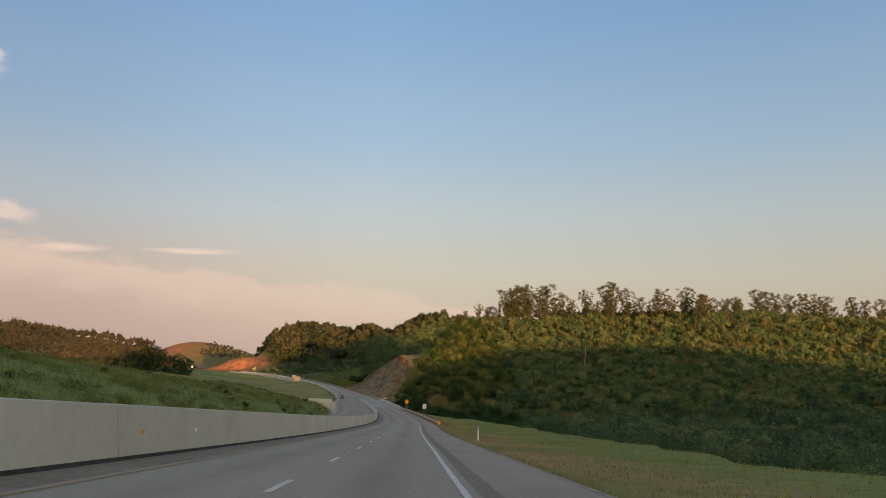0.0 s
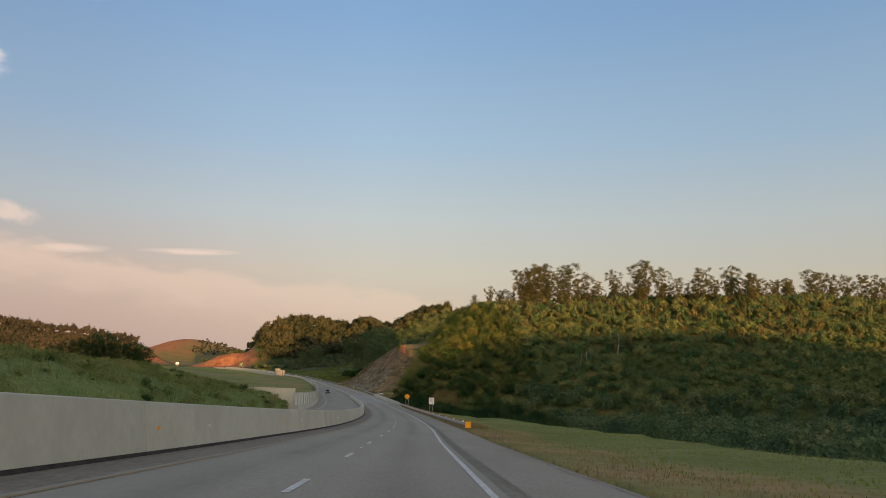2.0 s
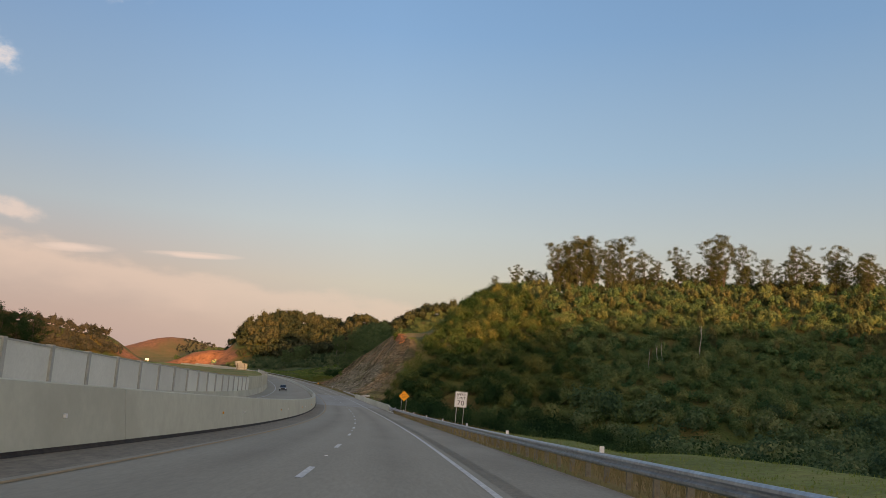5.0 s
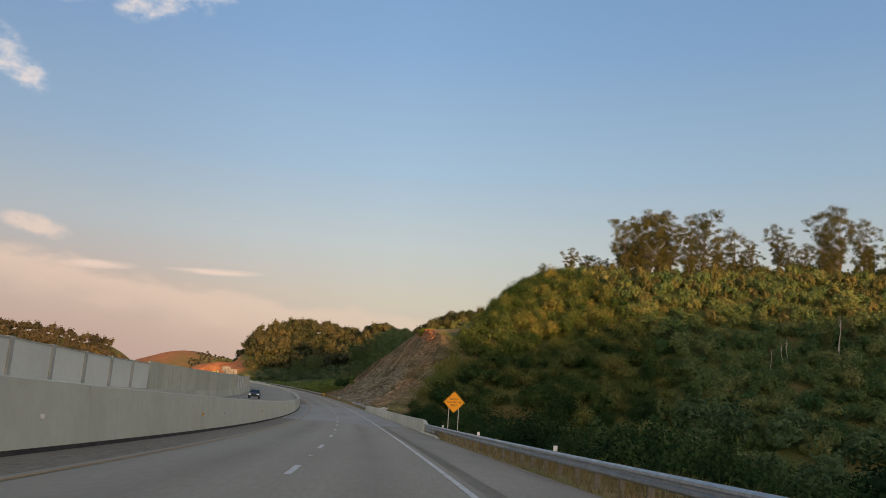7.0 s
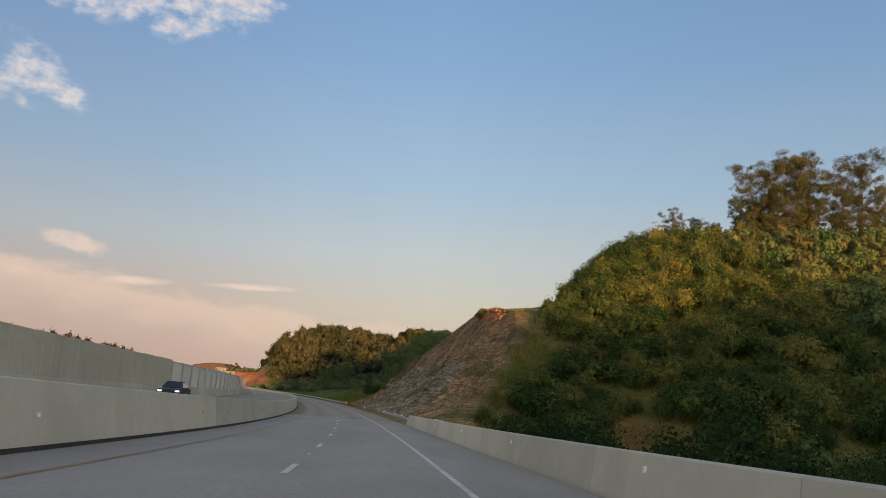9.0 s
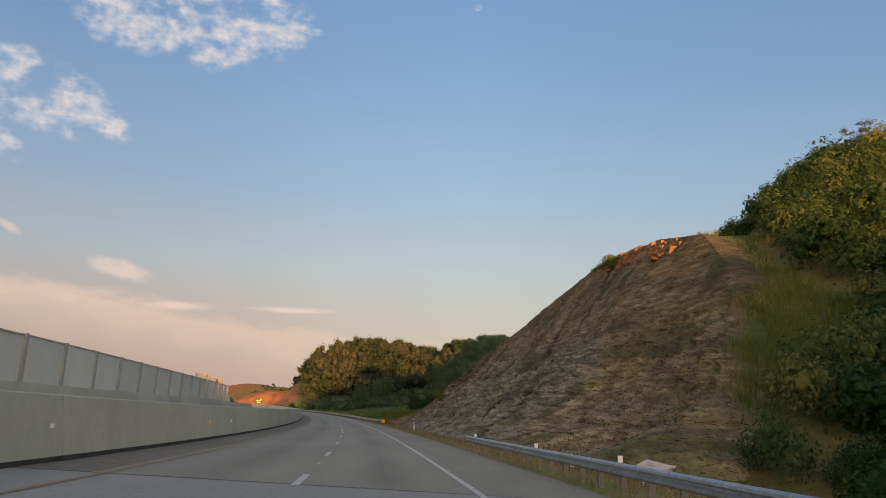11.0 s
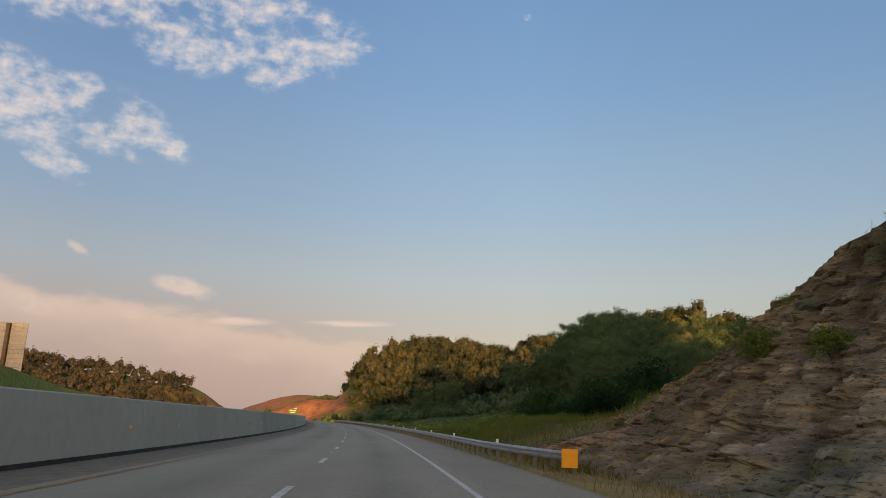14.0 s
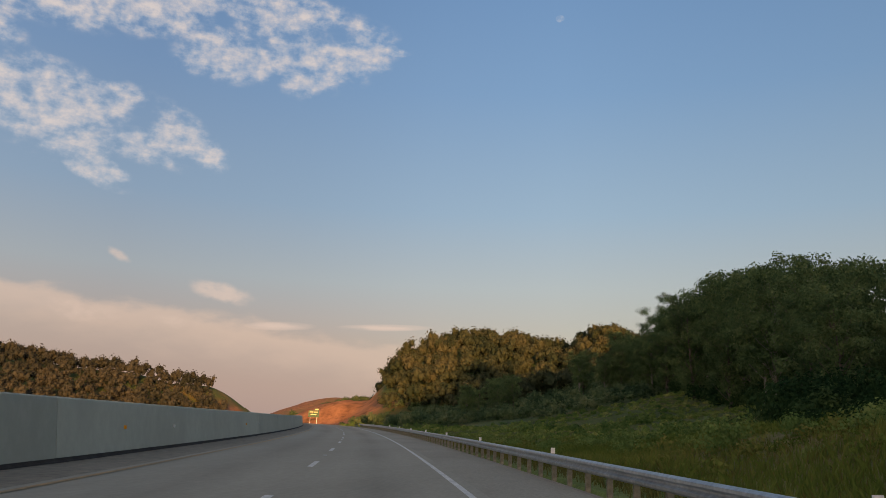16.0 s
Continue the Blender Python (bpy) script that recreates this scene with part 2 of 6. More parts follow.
M_YELLOW = surface("yellow_road_paint", [(0.3, (0.27, 0.19, 0.085)), (0.7, (0.40, 0.245, 0.085))], 0.5, fine=8.0, rough=0.7)
M_CONC = surface("barrier_concrete", [(0.25, (0.425, 0.432, 0.338)), (0.75, (0.485, 0.495, 0.39))], 0.22, fine=2.5, grain=0.06, rough=0.85, bump=0.05, bump_scale=9, wear=(0.40, 0.40, 0.312), wear_scale=0.3)


def by_piece(m, lo, hi):
    """Lets the pieces of one thing differ a little in tone."""
    nt = m.node_tree
    b = nt.nodes["Principled BSDF"]
    old = b.inputs["Base Color"].links[0].from_socket
    info = nt.nodes.new("ShaderNodeObjectInfo")
    tone = ramp_of(nt, info.outputs["Random"], [(0.0, (lo, lo, lo)), (1.0, (hi, hi, hi))])
    nt.links.new(blend_of(nt, 1.0, old, tone, "MULTIPLY"), b.inputs["Base Color"])


by_piece(M_CONC, 0.88, 1.12)
M_PANEL = surface("wall_panel_concrete", [(0.25, (0.565, 0.585, 0.515)), (0.75, (0.65, 0.67, 0.595))], 0.35, fine=5.0, grain=0.05, rough=0.9, bump=0.02, bump_scale=7)
by_piece(M_PANEL, 0.93, 1.07)
M_POSTC = surface("wall_post_concrete", [(0.25, (0.33, 0.34, 0.30)), (0.75, (0.42, 0.43, 0.38))], 0.7, fine=5.0, grain=0.1, rough=0.9, bump=0.05)
M_DARKPOST = surface("weathered_sign_steel", [(0.25, (0.035, 0.032, 0.03)), (0.75, (0.06, 0.056, 0.05))], 1.0, fine=5.0, rough=0.7, metallic=0.2)
M_STEEL = surface("galvanised_steel", [(0.3, (0.30, 0.325, 0.325)), (0.7, (0.42, 0.445, 0.44))], 1.2, fine=6.0, rough=0.45, metallic=0.75)
M_POST = surface("weathered_post", [(0.3, (0.15, 0.14, 0.105)), (0.7, (0.25, 0.235, 0.18))], 2.0, fine=10.0, rough=0.9, bump=0.2)
M_SIGNW = surface("white_sign_sheeting", [(0.3, (0.70, 0.70, 0.68)), (0.7, (0.80, 0.80, 0.78))], 2.0, rough=0.45)
M_BLACK = surface("black_legend", [(0.3, (0.015, 0.015, 0.015)), (0.7, (0.03, 0.03, 0.03))], 3.0, rough=0.5)
M_ORANGE = surface("orange_sign_sheeting", [(0.3, (0.90, 0.36, 0.01)), (0.7, (0.97, 0.42, 0.015))], 2.0, rough=0.45)
M_AMBER = surface("amber_marker_sheeting", [(0.3, (0.80, 0.34, 0.01)), (0.7, (0.90, 0.40, 0.02))], 3.0, rough=0.4)
M_SIGNBACK = surface("bare_aluminium_sheet", [(0.3, (0.150, 0.175, 0.190)), (0.7, (0.195, 0.225, 0.245))], 1.0, fine=5.0, rough=0.6, metallic=0.1)
by_piece(M_SIGNBACK, 0.85, 1.15)
M_RAILPOST = surface("sign_post_steel", [(0.3, (0.35, 0.36, 0.36)), (0.7, (0.48, 0.48, 0.48))], 2.0, rough=0.5, metallic=0.6)
M_GRASSBLADE = foliage("grass_blades", (0.115, 0.165, 0.036), (0.19, 0.235, 0.058), (0.28, 0.28, 0.1), 0.12, 0.25)
M_MEADOW = foliage("meadow_blades", (0.06, 0.098, 0.02), (0.108, 0.146, 0.032), (0.178, 0.172, 0.05), 0.10, 0.25)
M_BANKBLADE = foliage("bank_blades", (0.09, 0.128, 0.04), (0.15, 0.19, 0.06), (0.23, 0.22, 0.09), 0.14, 0.25)
M_DRYBLADE = foliage("dry_grass_blades", (0.15, 0.128, 0.056), (0.25, 0.205, 0.095), (0.35, 0.29, 0.15), 0.15, 0.25)
M_GOLD = foliage("golden_grass_blades", (0.066, 0.072, 0.019), (0.115, 0.112, 0.032), (0.18, 0.155, 0.052), 0.15, 0.25)
M_STRAW = foliage("brown_grass_blades", (0.09, 0.066, 0.028), (0.16, 0.115, 0.05), (0.24, 0.18, 0.08), 0.15, 0.25)
M_LEAF = foliage("hillside_leaves", (0.052, 0.108, 0.046), (0.115, 0.168, 0.066), (0.19, 0.212, 0.08), 0.09, 0.3)
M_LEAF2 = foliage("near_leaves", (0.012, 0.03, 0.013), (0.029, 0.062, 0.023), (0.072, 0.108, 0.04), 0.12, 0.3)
# redder than the hillside leaves: golden evening light put into the leaf colour
M_SUNHILL = foliage("sun_tinted_hilltop_leaves", (0.06, 0.076, 0.036), (0.112, 0.126, 0.052), (0.17, 0.166, 0.07), 0.06, 0.3)
M_LEAFD = foliage("dome_leaves", (0.032, 0.046, 0.027), (0.058, 0.069, 0.037), (0.094, 0.094, 0.05), 0.03, 0.25)
M_LEAFV = foliage("hollow_leaves", (0.046, 0.086, 0.046), (0.09, 0.144, 0.068), (0.165, 0.2, 0.09), 0.06, 0.3)
M_THICKET = foliage("thicket_leaves", (0.025, 0.056, 0.02), (0.07, 0.11, 0.036), (0.165, 0.165, 0.05), 0.2, 0.3)
M_GROVE = foliage("grove_leaves", (0.042, 0.076, 0.034), (0.098, 0.146, 0.06), (0.19, 0.212, 0.088), 0.12, 0.3)
M_LEAFT = foliage("tall_tree_leaves", (0.044, 0.054, 0.023), (0.084, 0.096, 0.04), (0.138, 0.136, 0.058), 0.1, 0.3)
M_MEADOWBUSH = foliage("meadow_bush_leaves", (0.062, 0.118, 0.035), (0.124, 0.19, 0.055), (0.225, 0.26, 0.085), 0.1, 0.3)
M_HILLOCK = foliage("hillock_weeds", (0.1, 0.165, 0.037), (0.175, 0.24, 0.062), (0.285, 0.295, 0.095), 0.10, 0.25)
M_SCRUB = foliage("scrub_leaves", (0.046, 0.082, 0.042), (0.092, 0.136, 0.066), (0.16, 0.19, 0.094), 0.05, 0.3)
M_LEAFFAR = foliage("far_wood_leaves", (0.036, 0.042, 0.033), (0.056, 0.058, 0.044), (0.08, 0.078, 0.057), 0.02, 0.25)
M_BARK = surface("grey_bark", [(0.3, (0.055, 0.046, 0.036)), (0.7, (0.13, 0.112, 0.09))], 1.5, fine=8.0, rough=0.95, bump=0.4, stretch=(1, 1, 0.3))
M_GREYBARK = surface("grey_beech_bark", [(0.3, (0.13, 0.122, 0.10)), (0.7, (0.21, 0.20, 0.17))], 1.0, fine=5.0, rough=0.9, stretch=(1, 1, 0.3))
M_PALEBARK = surface("pale_dead_bark", [(0.3, (0.26, 0.25, 0.22)), (0.7, (0.38, 0.37, 0.33))], 1.0, rough=0.9)


# ---- the road's line: heading (degrees left), grade (per cent) every 54.9 m, from 54.9 m behind the first eye ----
PSI = [1.52, 0.0, -0.81, -0.9, -0.1, 1.64, 3.63, 5.6, 7.58, 9.57, 11.48, 13.28, 15.24, 17.38, 19.67, 22.09, 24.62, 27.26]
GRADE = [-5.56, -6.0, -5.84, -5.1, -4.13, -3.1, -1.93, -0.68, 0.52, 1.42, 1.9, 2.14, 2.3, 2.42, 2.53, 2.63, 2.7, 2.76]
SHIFT_S = [0, 40, 90, 118, 150, 230, 320, 420, 520, 620, 720]
SHIFT = [-0.69, -0.34, -0.34, -0.28, 0.16, 0.24, 0.1, 0.37, 0.19, -0.03, -0.06]
CROSS = -0.0166                      # the pavement falls to the right
STEP = 54.9


def spline(values, xs):
    """Natural cubic spline through evenly spaced values."""
    n = len(values)
    a, b = np.eye(n), np.zeros((n, n))
    for i in range(1, n - 1):
        a[i, i - 1:i + 2] = 1, 4, 1
        b[i, i - 1:i + 2] = 6, -12, 6
    m2 = np.linalg.solve(a, b) @ values
    i = np.clip(xs.astype(int), 0, n - 2)
    v, u = xs - i, 1 - (xs - i)
    y = np.array(values)
    return u * y[i] + v * y[i + 1] + ((u ** 3 - u) * m2[i] + (v ** 3 - v) * m2[i + 1]) / 6


DS = 0.5
TS = np.arange(-900, 3000, DS)
_in = np.clip(TS, -STEP, 16 * STEP - 0.01)
HEAD = np.radians(spline(PSI, (_in + STEP) / STEP)) + 0.0 * TS
_grade = spline(GRADE, (_in + STEP) / STEP) / 100
_grade = np.where(TS > 700, _grade * np.clip((1150 - TS) / 450, 0, 1), _grade)
_grade = np.where(TS < -STEP, _grade * np.clip((TS + 300) / 245, 0, 1), _grade)
_cg = np.cos(np.arctan(_grade))
_step = np.stack([-np.sin(HEAD) * _cg, np.cos(HEAD) * _cg, np.sin(np.arctan(_grade))], 1) * DS
_mid = np.vstack([np.zeros(3), (_step[1:] + _step[:-1]) / 2])
AXIS = np.cumsum(_mid, 0)
AXIS -= AXIS[np.searchsorted(TS, 0)]
_c = np.interp(TS, SHIFT_S, SHIFT)
AXIS += np.stack([_c * np.cos(HEAD), _c * np.sin(HEAD), CROSS * _c], 1)


def on(s, l, z=0.0, crossfall=True):
    """World places at s along, l to the right of the driving lane's middle and z over the pavement."""
    s, l, z = np.broadcast_arrays(np.asarray(s, float), np.asarray(l, float), np.asarray(z, float))
    p = np.stack([np.interp(s, TS, AXIS[:, k]) for k in range(3)], -1)
    h = np.interp(s, TS, HEAD)
    fall = CROSS * np.clip(l, -30, 8) if crossfall else 0.0
    return p + np.stack([l * np.cos(h), l * np.sin(h), z + fall], -1)


def heading(s):
    return float(np.interp(s, TS, HEAD))


def place(s, l, z=0.0, turn=0.0):
    """The pose of a thing that stands at s, l and faces back along the road."""
    x, y, zz = on(s, l, z)
    return pose(float(x), float(y), float(zz), 0, 0, math.degrees(heading(s)) + turn)


# ---- building helpers ----
def mesh_from(name, verts, faces, mat, smooth=False):
    me = bpy.data.meshes.new(name)
    verts = np.asarray(verts, np.float32)
    faces = np.asarray(faces, np.int32)
    k = faces.shape[1]
    me.vertices.add(len(verts))
    me.vertices.foreach_set("co", verts.ravel())
    me.loops.add(faces.size)
    me.loops.foreach_set("vertex_index", faces.ravel())
    me.polygons.add(len(faces))
    me.polygons.foreach_set("loop_start", np.arange(0, faces.size, k, dtype=np.int32))
    me.polygons.foreach_set("loop_total", np.full(len(faces), k, np.int32))
    me.polygons.foreach_set("use_smooth", np.full(len(faces), smooth, bool))
    me.update(calc_edges=True)
    me.materials.append(mat)
    return me


def part(name, data, material=None, parent=None, label="", m=None):
    """Links a mesh or a bmesh as one object under a thing or a part."""
    if isinstance(data, bmesh.types.BMesh):
        me = bpy.data.meshes.new(name)
        data.to_mesh(me)
        data.free()
        me.materials.append(material)
        data = me
    ob = new(name, data)
    if m is not None:
        ob.matrix_basis = m
    if parent is not None:
        ob.parent = parent
    return tagged(ob, label)


def box(bm, x0, x1, y0, y1, z0, z1, bevel=0.0):
    r = bmesh.ops.create_cube(bm, size=1.0, matrix=Matrix.LocRotScale(((x0 + x1) / 2, (y0 + y1) / 2, (z0 + z1) / 2), None, (x1 - x0, y1 - y0, z1 - z0)))
    if bevel:
        ed = list({e for v in r["verts"] for e in v.link_edges})
        bmesh.ops.bevel(bm, geom=ed, offset=bevel, segments=2, affect="EDGES", profile=0.6)
    return bm


def tube(bm, a, b, ra, rb, seg=8):
    a, b = Vector(a), Vector(b)
    d = b - a
    m = Matrix.Translation((a + b) / 2) @ d.to_track_quat("Z", "Y").to_matrix().to_4x4()
    bmesh.ops.create_cone(bm, cap_ends=True, segments=seg, radius1=ra, radius2=rb, depth=d.length, matrix=m)
    return bm


def strip(name, s0, s1, profile, mat, ds=3.0, closed=False, caps=False, smooth=False, crossfall=True):
    """A mesh swept along the road; profile: (l, z) across it, or a function of s that gives such a list."""
    n = max(2, int(math.ceil((s1 - s0) / ds)) + 1)
    ss = np.linspace(s0, s1, n)
    prof = [np.array(profile(s) if callable(profile) else profile, float) for s in ss]
    k = len(prof[0])
    verts = np.concatenate([on(s, p[:, 0], p[:, 1], crossfall) for s, p in zip(ss, prof)])
    ring = k if closed else k - 1
    faces = [(i * k + j, i * k + (j + 1) % k, (i + 1) * k + (j + 1) % k, (i + 1) * k + j) for i in range(n - 1) for j in range(ring)]
    me = mesh_from(name, verts, faces, mat, smooth)
    if caps and closed:
        bm = bmesh.new()
        bm.from_mesh(me)
        bm.verts.ensure_lookup_table()
        bm.faces.new([bm.verts[j] for j in range(k)])
        bm.faces.new([bm.verts[(n - 1) * k + j] for j in reversed(range(k))])
        bmesh.ops.recalc_face_normals(bm, faces=bm.faces)
        bm.to_mesh(me)
        bm.free()
    return me


def lattice(x, y, seed):
    """Smooth value noise from -1 to 1."""
    xi, yi = np.floor(x).astype(np.int64), np.floor(y).astype(np.int64)
    u, v = x - xi, y - yi
    u, v = u * u * (3 - 2 * u), v * v * (3 - 2 * v)

    def h(a, b):
        q = (a * 374761393 + b * 668265263 + seed * 974711) & 0x7FFFFFFF
        q = ((q ^ (q >> 13)) * 1274126177) & 0x7FFFFFFF
        return ((q ^ (q >> 16)) & 0xFFFF) / 32767.5 - 1
    return (h(xi, yi) * (1 - u) + h(xi + 1, yi) * u) * (1 - v) + (h(xi, yi + 1) * (1 - u) + h(xi + 1, yi + 1) * u) * v


def rough(x, y, scale, seed, octaves=4):
    out, amp = 0, 1.0
    for k in range(octaves):
        out = out + amp * lattice(x / scale * 2 ** k, y / scale * 2 ** k, seed + k)
        amp *= 0.5
    return out


def sm(a, b, x):
    t = np.clip((np.asarray(x, float) - a) / (b - a), 0, 1)
    return t * t * (3 - 2 * t)


def softmin(a, b, k):
    return -k * np.log(np.exp(-np.clip(a / k, -60, 60)) + np.exp(-np.clip(b / k, -60, 60)))


# ---- the lie of the land: height over the pavement at s, l ----
def opposite(s):
    """How far the other carriageway lies above this one."""
    return np.interp(s, [-100, 120, 250, 400, 560, 720, 900], [0.2, 0.2, 0.4, 0.9, 1.0, 0.4, 0.0])


def rim(s):
    """How high the rock cut reaches."""
    return np.interp(s, [415, 430, 440, 447, 456, 470, 490, 505, 518, 530, 549, 560, 568, 580], [3, 5, 8, 11, 14.5, 19.4, 22.2, 23.0, 19.8, 15.5, 11.0, 5.0, 2.6, 1.5])


def cut_out(s, l):
    """How far out a place lies on the cut's cross-section."""
    return l - 3.5 * sm(482, 462, s) - 2.0 * sm(545, 565, s) * sm(10, 16, l)


CUT_L, CUT_Z = [7.5, 9.5, 13, 16.5, 21.2, 25.5, 30, 33.5, 37, 60, 400], [-0.4, 0.05, 1.6, 4.3, 8.8, 14.5, 20.3, 24.5, 29, 54, 400]


def cut_face(s, l):
    """The slope of the rock cut beside the road, up to its rim."""
    out = cut_out(s, l)
    face = np.interp(out, CUT_L, CUT_Z)
    top = rim(s)
    back = np.interp(top, CUT_Z, CUT_L)
    rise = top + np.clip(out - back, 0, 400) * (0.10 + 0.40 * sm(36, 70, l))
    return np.minimum(face, rise)


def knob(s, l):
    """The wooded hill to the right of the cut (ground, under its cover)."""
    s0 = 425 - 0.32 * (np.clip(l, 0, 330) - 45)
    k = softmin(0.56 * (s - s0), np.interp(l, [46, 58, 64, 73, 86, 100, 122, 160, 200, 300, 420], [34, 40, 43, 46, 49.5, 52, 53.5, 55, 55.5, 54, 50]) + 1.6 * rough(s, l, 60, 5, 2), 5.0) - 4.0
    end = 552 + 0.42 * np.clip(l - 35, 0, 160)
    return k - np.clip(s - end, 0, 400) * 0.8


def bump_at(x, y, cx, cy, h, rx, ry):
    return h * np.exp(-((x - cx) / rx) ** 2 - ((y - cy) / ry) ** 2)


def dome_at(x, y, cx, cy, h, rx, ry):
    """A hill with a broad top and steep sides."""
    return h * np.exp(-((x - cx) / rx) ** 4 - ((y - cy) / ry) ** 2)


def verge_edge(s):
    """How far from the road the mown verge reaches."""
    return np.interp(s, [10, 45, 90, 150, 195, 285], [17, 19.5, 24, 24.5, 23, 7.5])


def land(s, l):
    """Height over the pavement, before the far hills."""
    s, l = np.broadcast_arrays(np.asarray(s, float), np.asarray(l, float))
    # right of the road
    edge = verge_edge(s)
    verge = -0.03 - 0.018 * (l - 5)
    drop = np.where(l < edge, verge, -0.03 - 0.018 * (edge - 5) - 0.42 * (l - edge))
    right = softmin(-drop, np.full_like(drop, 10.5), 1.0) * -1
    hill = np.minimum(knob(s, l), cut_face(s, l))
    right = np.where((s > 405) | (l > 48), np.maximum(right, hill), right)
    right = np.where((s > 418) & (l < 13), np.maximum(right, -0.05 - 0.06 * (l - 5)), right)
    after = np.interp(l, [5, 7.2, 14, 30, 45, 68, 93, 150, 320], [-0.03, -0.1, -0.6, 0.3, 1.0, 3.8, 10.0, 21, 22])
    early = np.interp(l, [5, 7.2, 11, 15, 30, 60, 150], [-0.03, -0.1, 0.4, 1.9, 3.2, 5.5, 14])
    after = early + (after - early) * sm(600, 660, s)
    w = sm(555, 590, s)
    right = np.where(s > 555, np.maximum(right * (1 - w) + after * w, np.minimum(hill, 60) - 40 * sm(560, 585, s) * sm(40, 25, l)), right)
    right = right * (1 - 0.75 * sm(900, 1000, s))
    # left of the road
    od = opposite(s)
    far = -l
    bank = np.interp(far, [19.8, 23, 29.5, 40, 80, 160, 400], [0.15, 2.6, 4.2, 5.9, 9.0, 12, 12])
    wback = sm(223.5, 221.5, s)
    terrace = np.interp(far, [20.3, 30, 60, 110, 200, 500], [-0.7, -0.5, -0.2, 4.5, 4.5, 0.0]) + np.interp(s, [140, 190, 230, 265, 320, 420, 455, 540], [3.15, 3.25, 3.55, 3.70, 3.85, 4.45, 4.60, 4.45]) - od
    terrace = terrace * sm(620, 530, s) - 0.3 * sm(530, 620, s)
    left = np.where(far < 19.9, -0.7, od + bank * wback + terrace * (1 - wback))
    z = np.where(l > 4.9, right, np.where(l > -19.9, -0.7, left))
    wob = 0.25 * rough(s, l, 9, 3, 3) * sm(6.5, 14, np.abs(l + 1.5) - 5) + 1.3 * rough(s, l, 45, 8, 3) * sm(24, 60, np.abs(l))
    return z + wob


def ground(s, l):
    """World places of the ground at s, l."""
    s, l = np.broadcast_arrays(np.asarray(s, float), np.asarray(l, float))
    p = on(s, l, land(s, l))
    x, y = p[..., 0], p[..., 1]
    # the axis is only followed in height near the road
    flat = sm(60, 260, np.abs(l))
    p[..., 2] -= flat * 0.5 * (np.interp(s, TS, AXIS[:, 2]) + 8)
    apart = sm(22, 75, l) + sm(-30, -90, l)
    far = (dome_at(x, y, -124, 1115, 52, 68, 85) + bump_at(x, y, -42, 1075, 34, 24, 60) + bump_at(x, y, -475, 1910, 58, 120, 210) + bump_at(x, y, -290, 1880, 16, 110, 200)
           + bump_at(x, y, 25, 1050, 50, 60, 90) + bump_at(x, y, 110, 1020, 30, 60, 110) + bump_at(x, y, 280, 1000, 22, 190, 260))
    p[..., 2] += far * np.clip(apart, 0, 1)
    spoil = np.interp(x, [-275, -258, -240, -225, -206, -190, -172, -150], [-6, 0, 6, 12.5, 16.5, 17.5, 19, 8]) + 0.8 * rough(x, y, 14, 93, 3)
    p[..., 2] = np.maximum(p[..., 2], spoil - 60 * (1 - np.exp(-((y - 1095) / 75) ** 4)))
    p[..., 2] += (bump_at(x, y, -530, 1170, 38, 90, 130) + bump_at(x, y, -430, 1225, 27, 62, 80) + bump_at(x, y, -375, 1240, 17, 28, 60) + bump_at(x, y, -740, 1180, 60, 170, 300)) * np.clip(apart + sm(1090, 1170, s), 0, 1)
    # an unseen ridge in the west, behind the way, which keeps the sun off the valley
    along, across = 0.9336 * y - 0.358 * x, 0.9336 * x + 0.358 * y
    crest = np.interp(across, *WEST_CREST) + 1.5 * rough(across, along * 0.1, 26, 77, 4)
    p[..., 2] = np.maximum(p[..., 2], np.exp(-((along + 330) / 75) ** 4) * (crest + 90) - 90)
    return p


# crest of the unseen western ridge, shaped for its shadow: place across the light, height
# the notch from 128.5 to 136 is added to let sun reach the guide sign
WEST_CREST = ([-500, 80, 112, 124, 128.5, 136, 150, 165, 182, 197, 212, 240, 262, 304, 332, 348, 360, 385, 450, 900], [55, 55, 50, 44, 28.8, 28.8, 39, 43, 38, 38.5, 44, 50, 50.5, 51.5, 49.5, 46.5, 40.5, 32, 28, 28])


def spaced(edges):
    """Grid lines from stretches (from, to, step)."""
    out = []
    for a, b, d in edges:
        out += list(np.arange(a, b, d))
    return np.array(out + [edges[-1][1]])


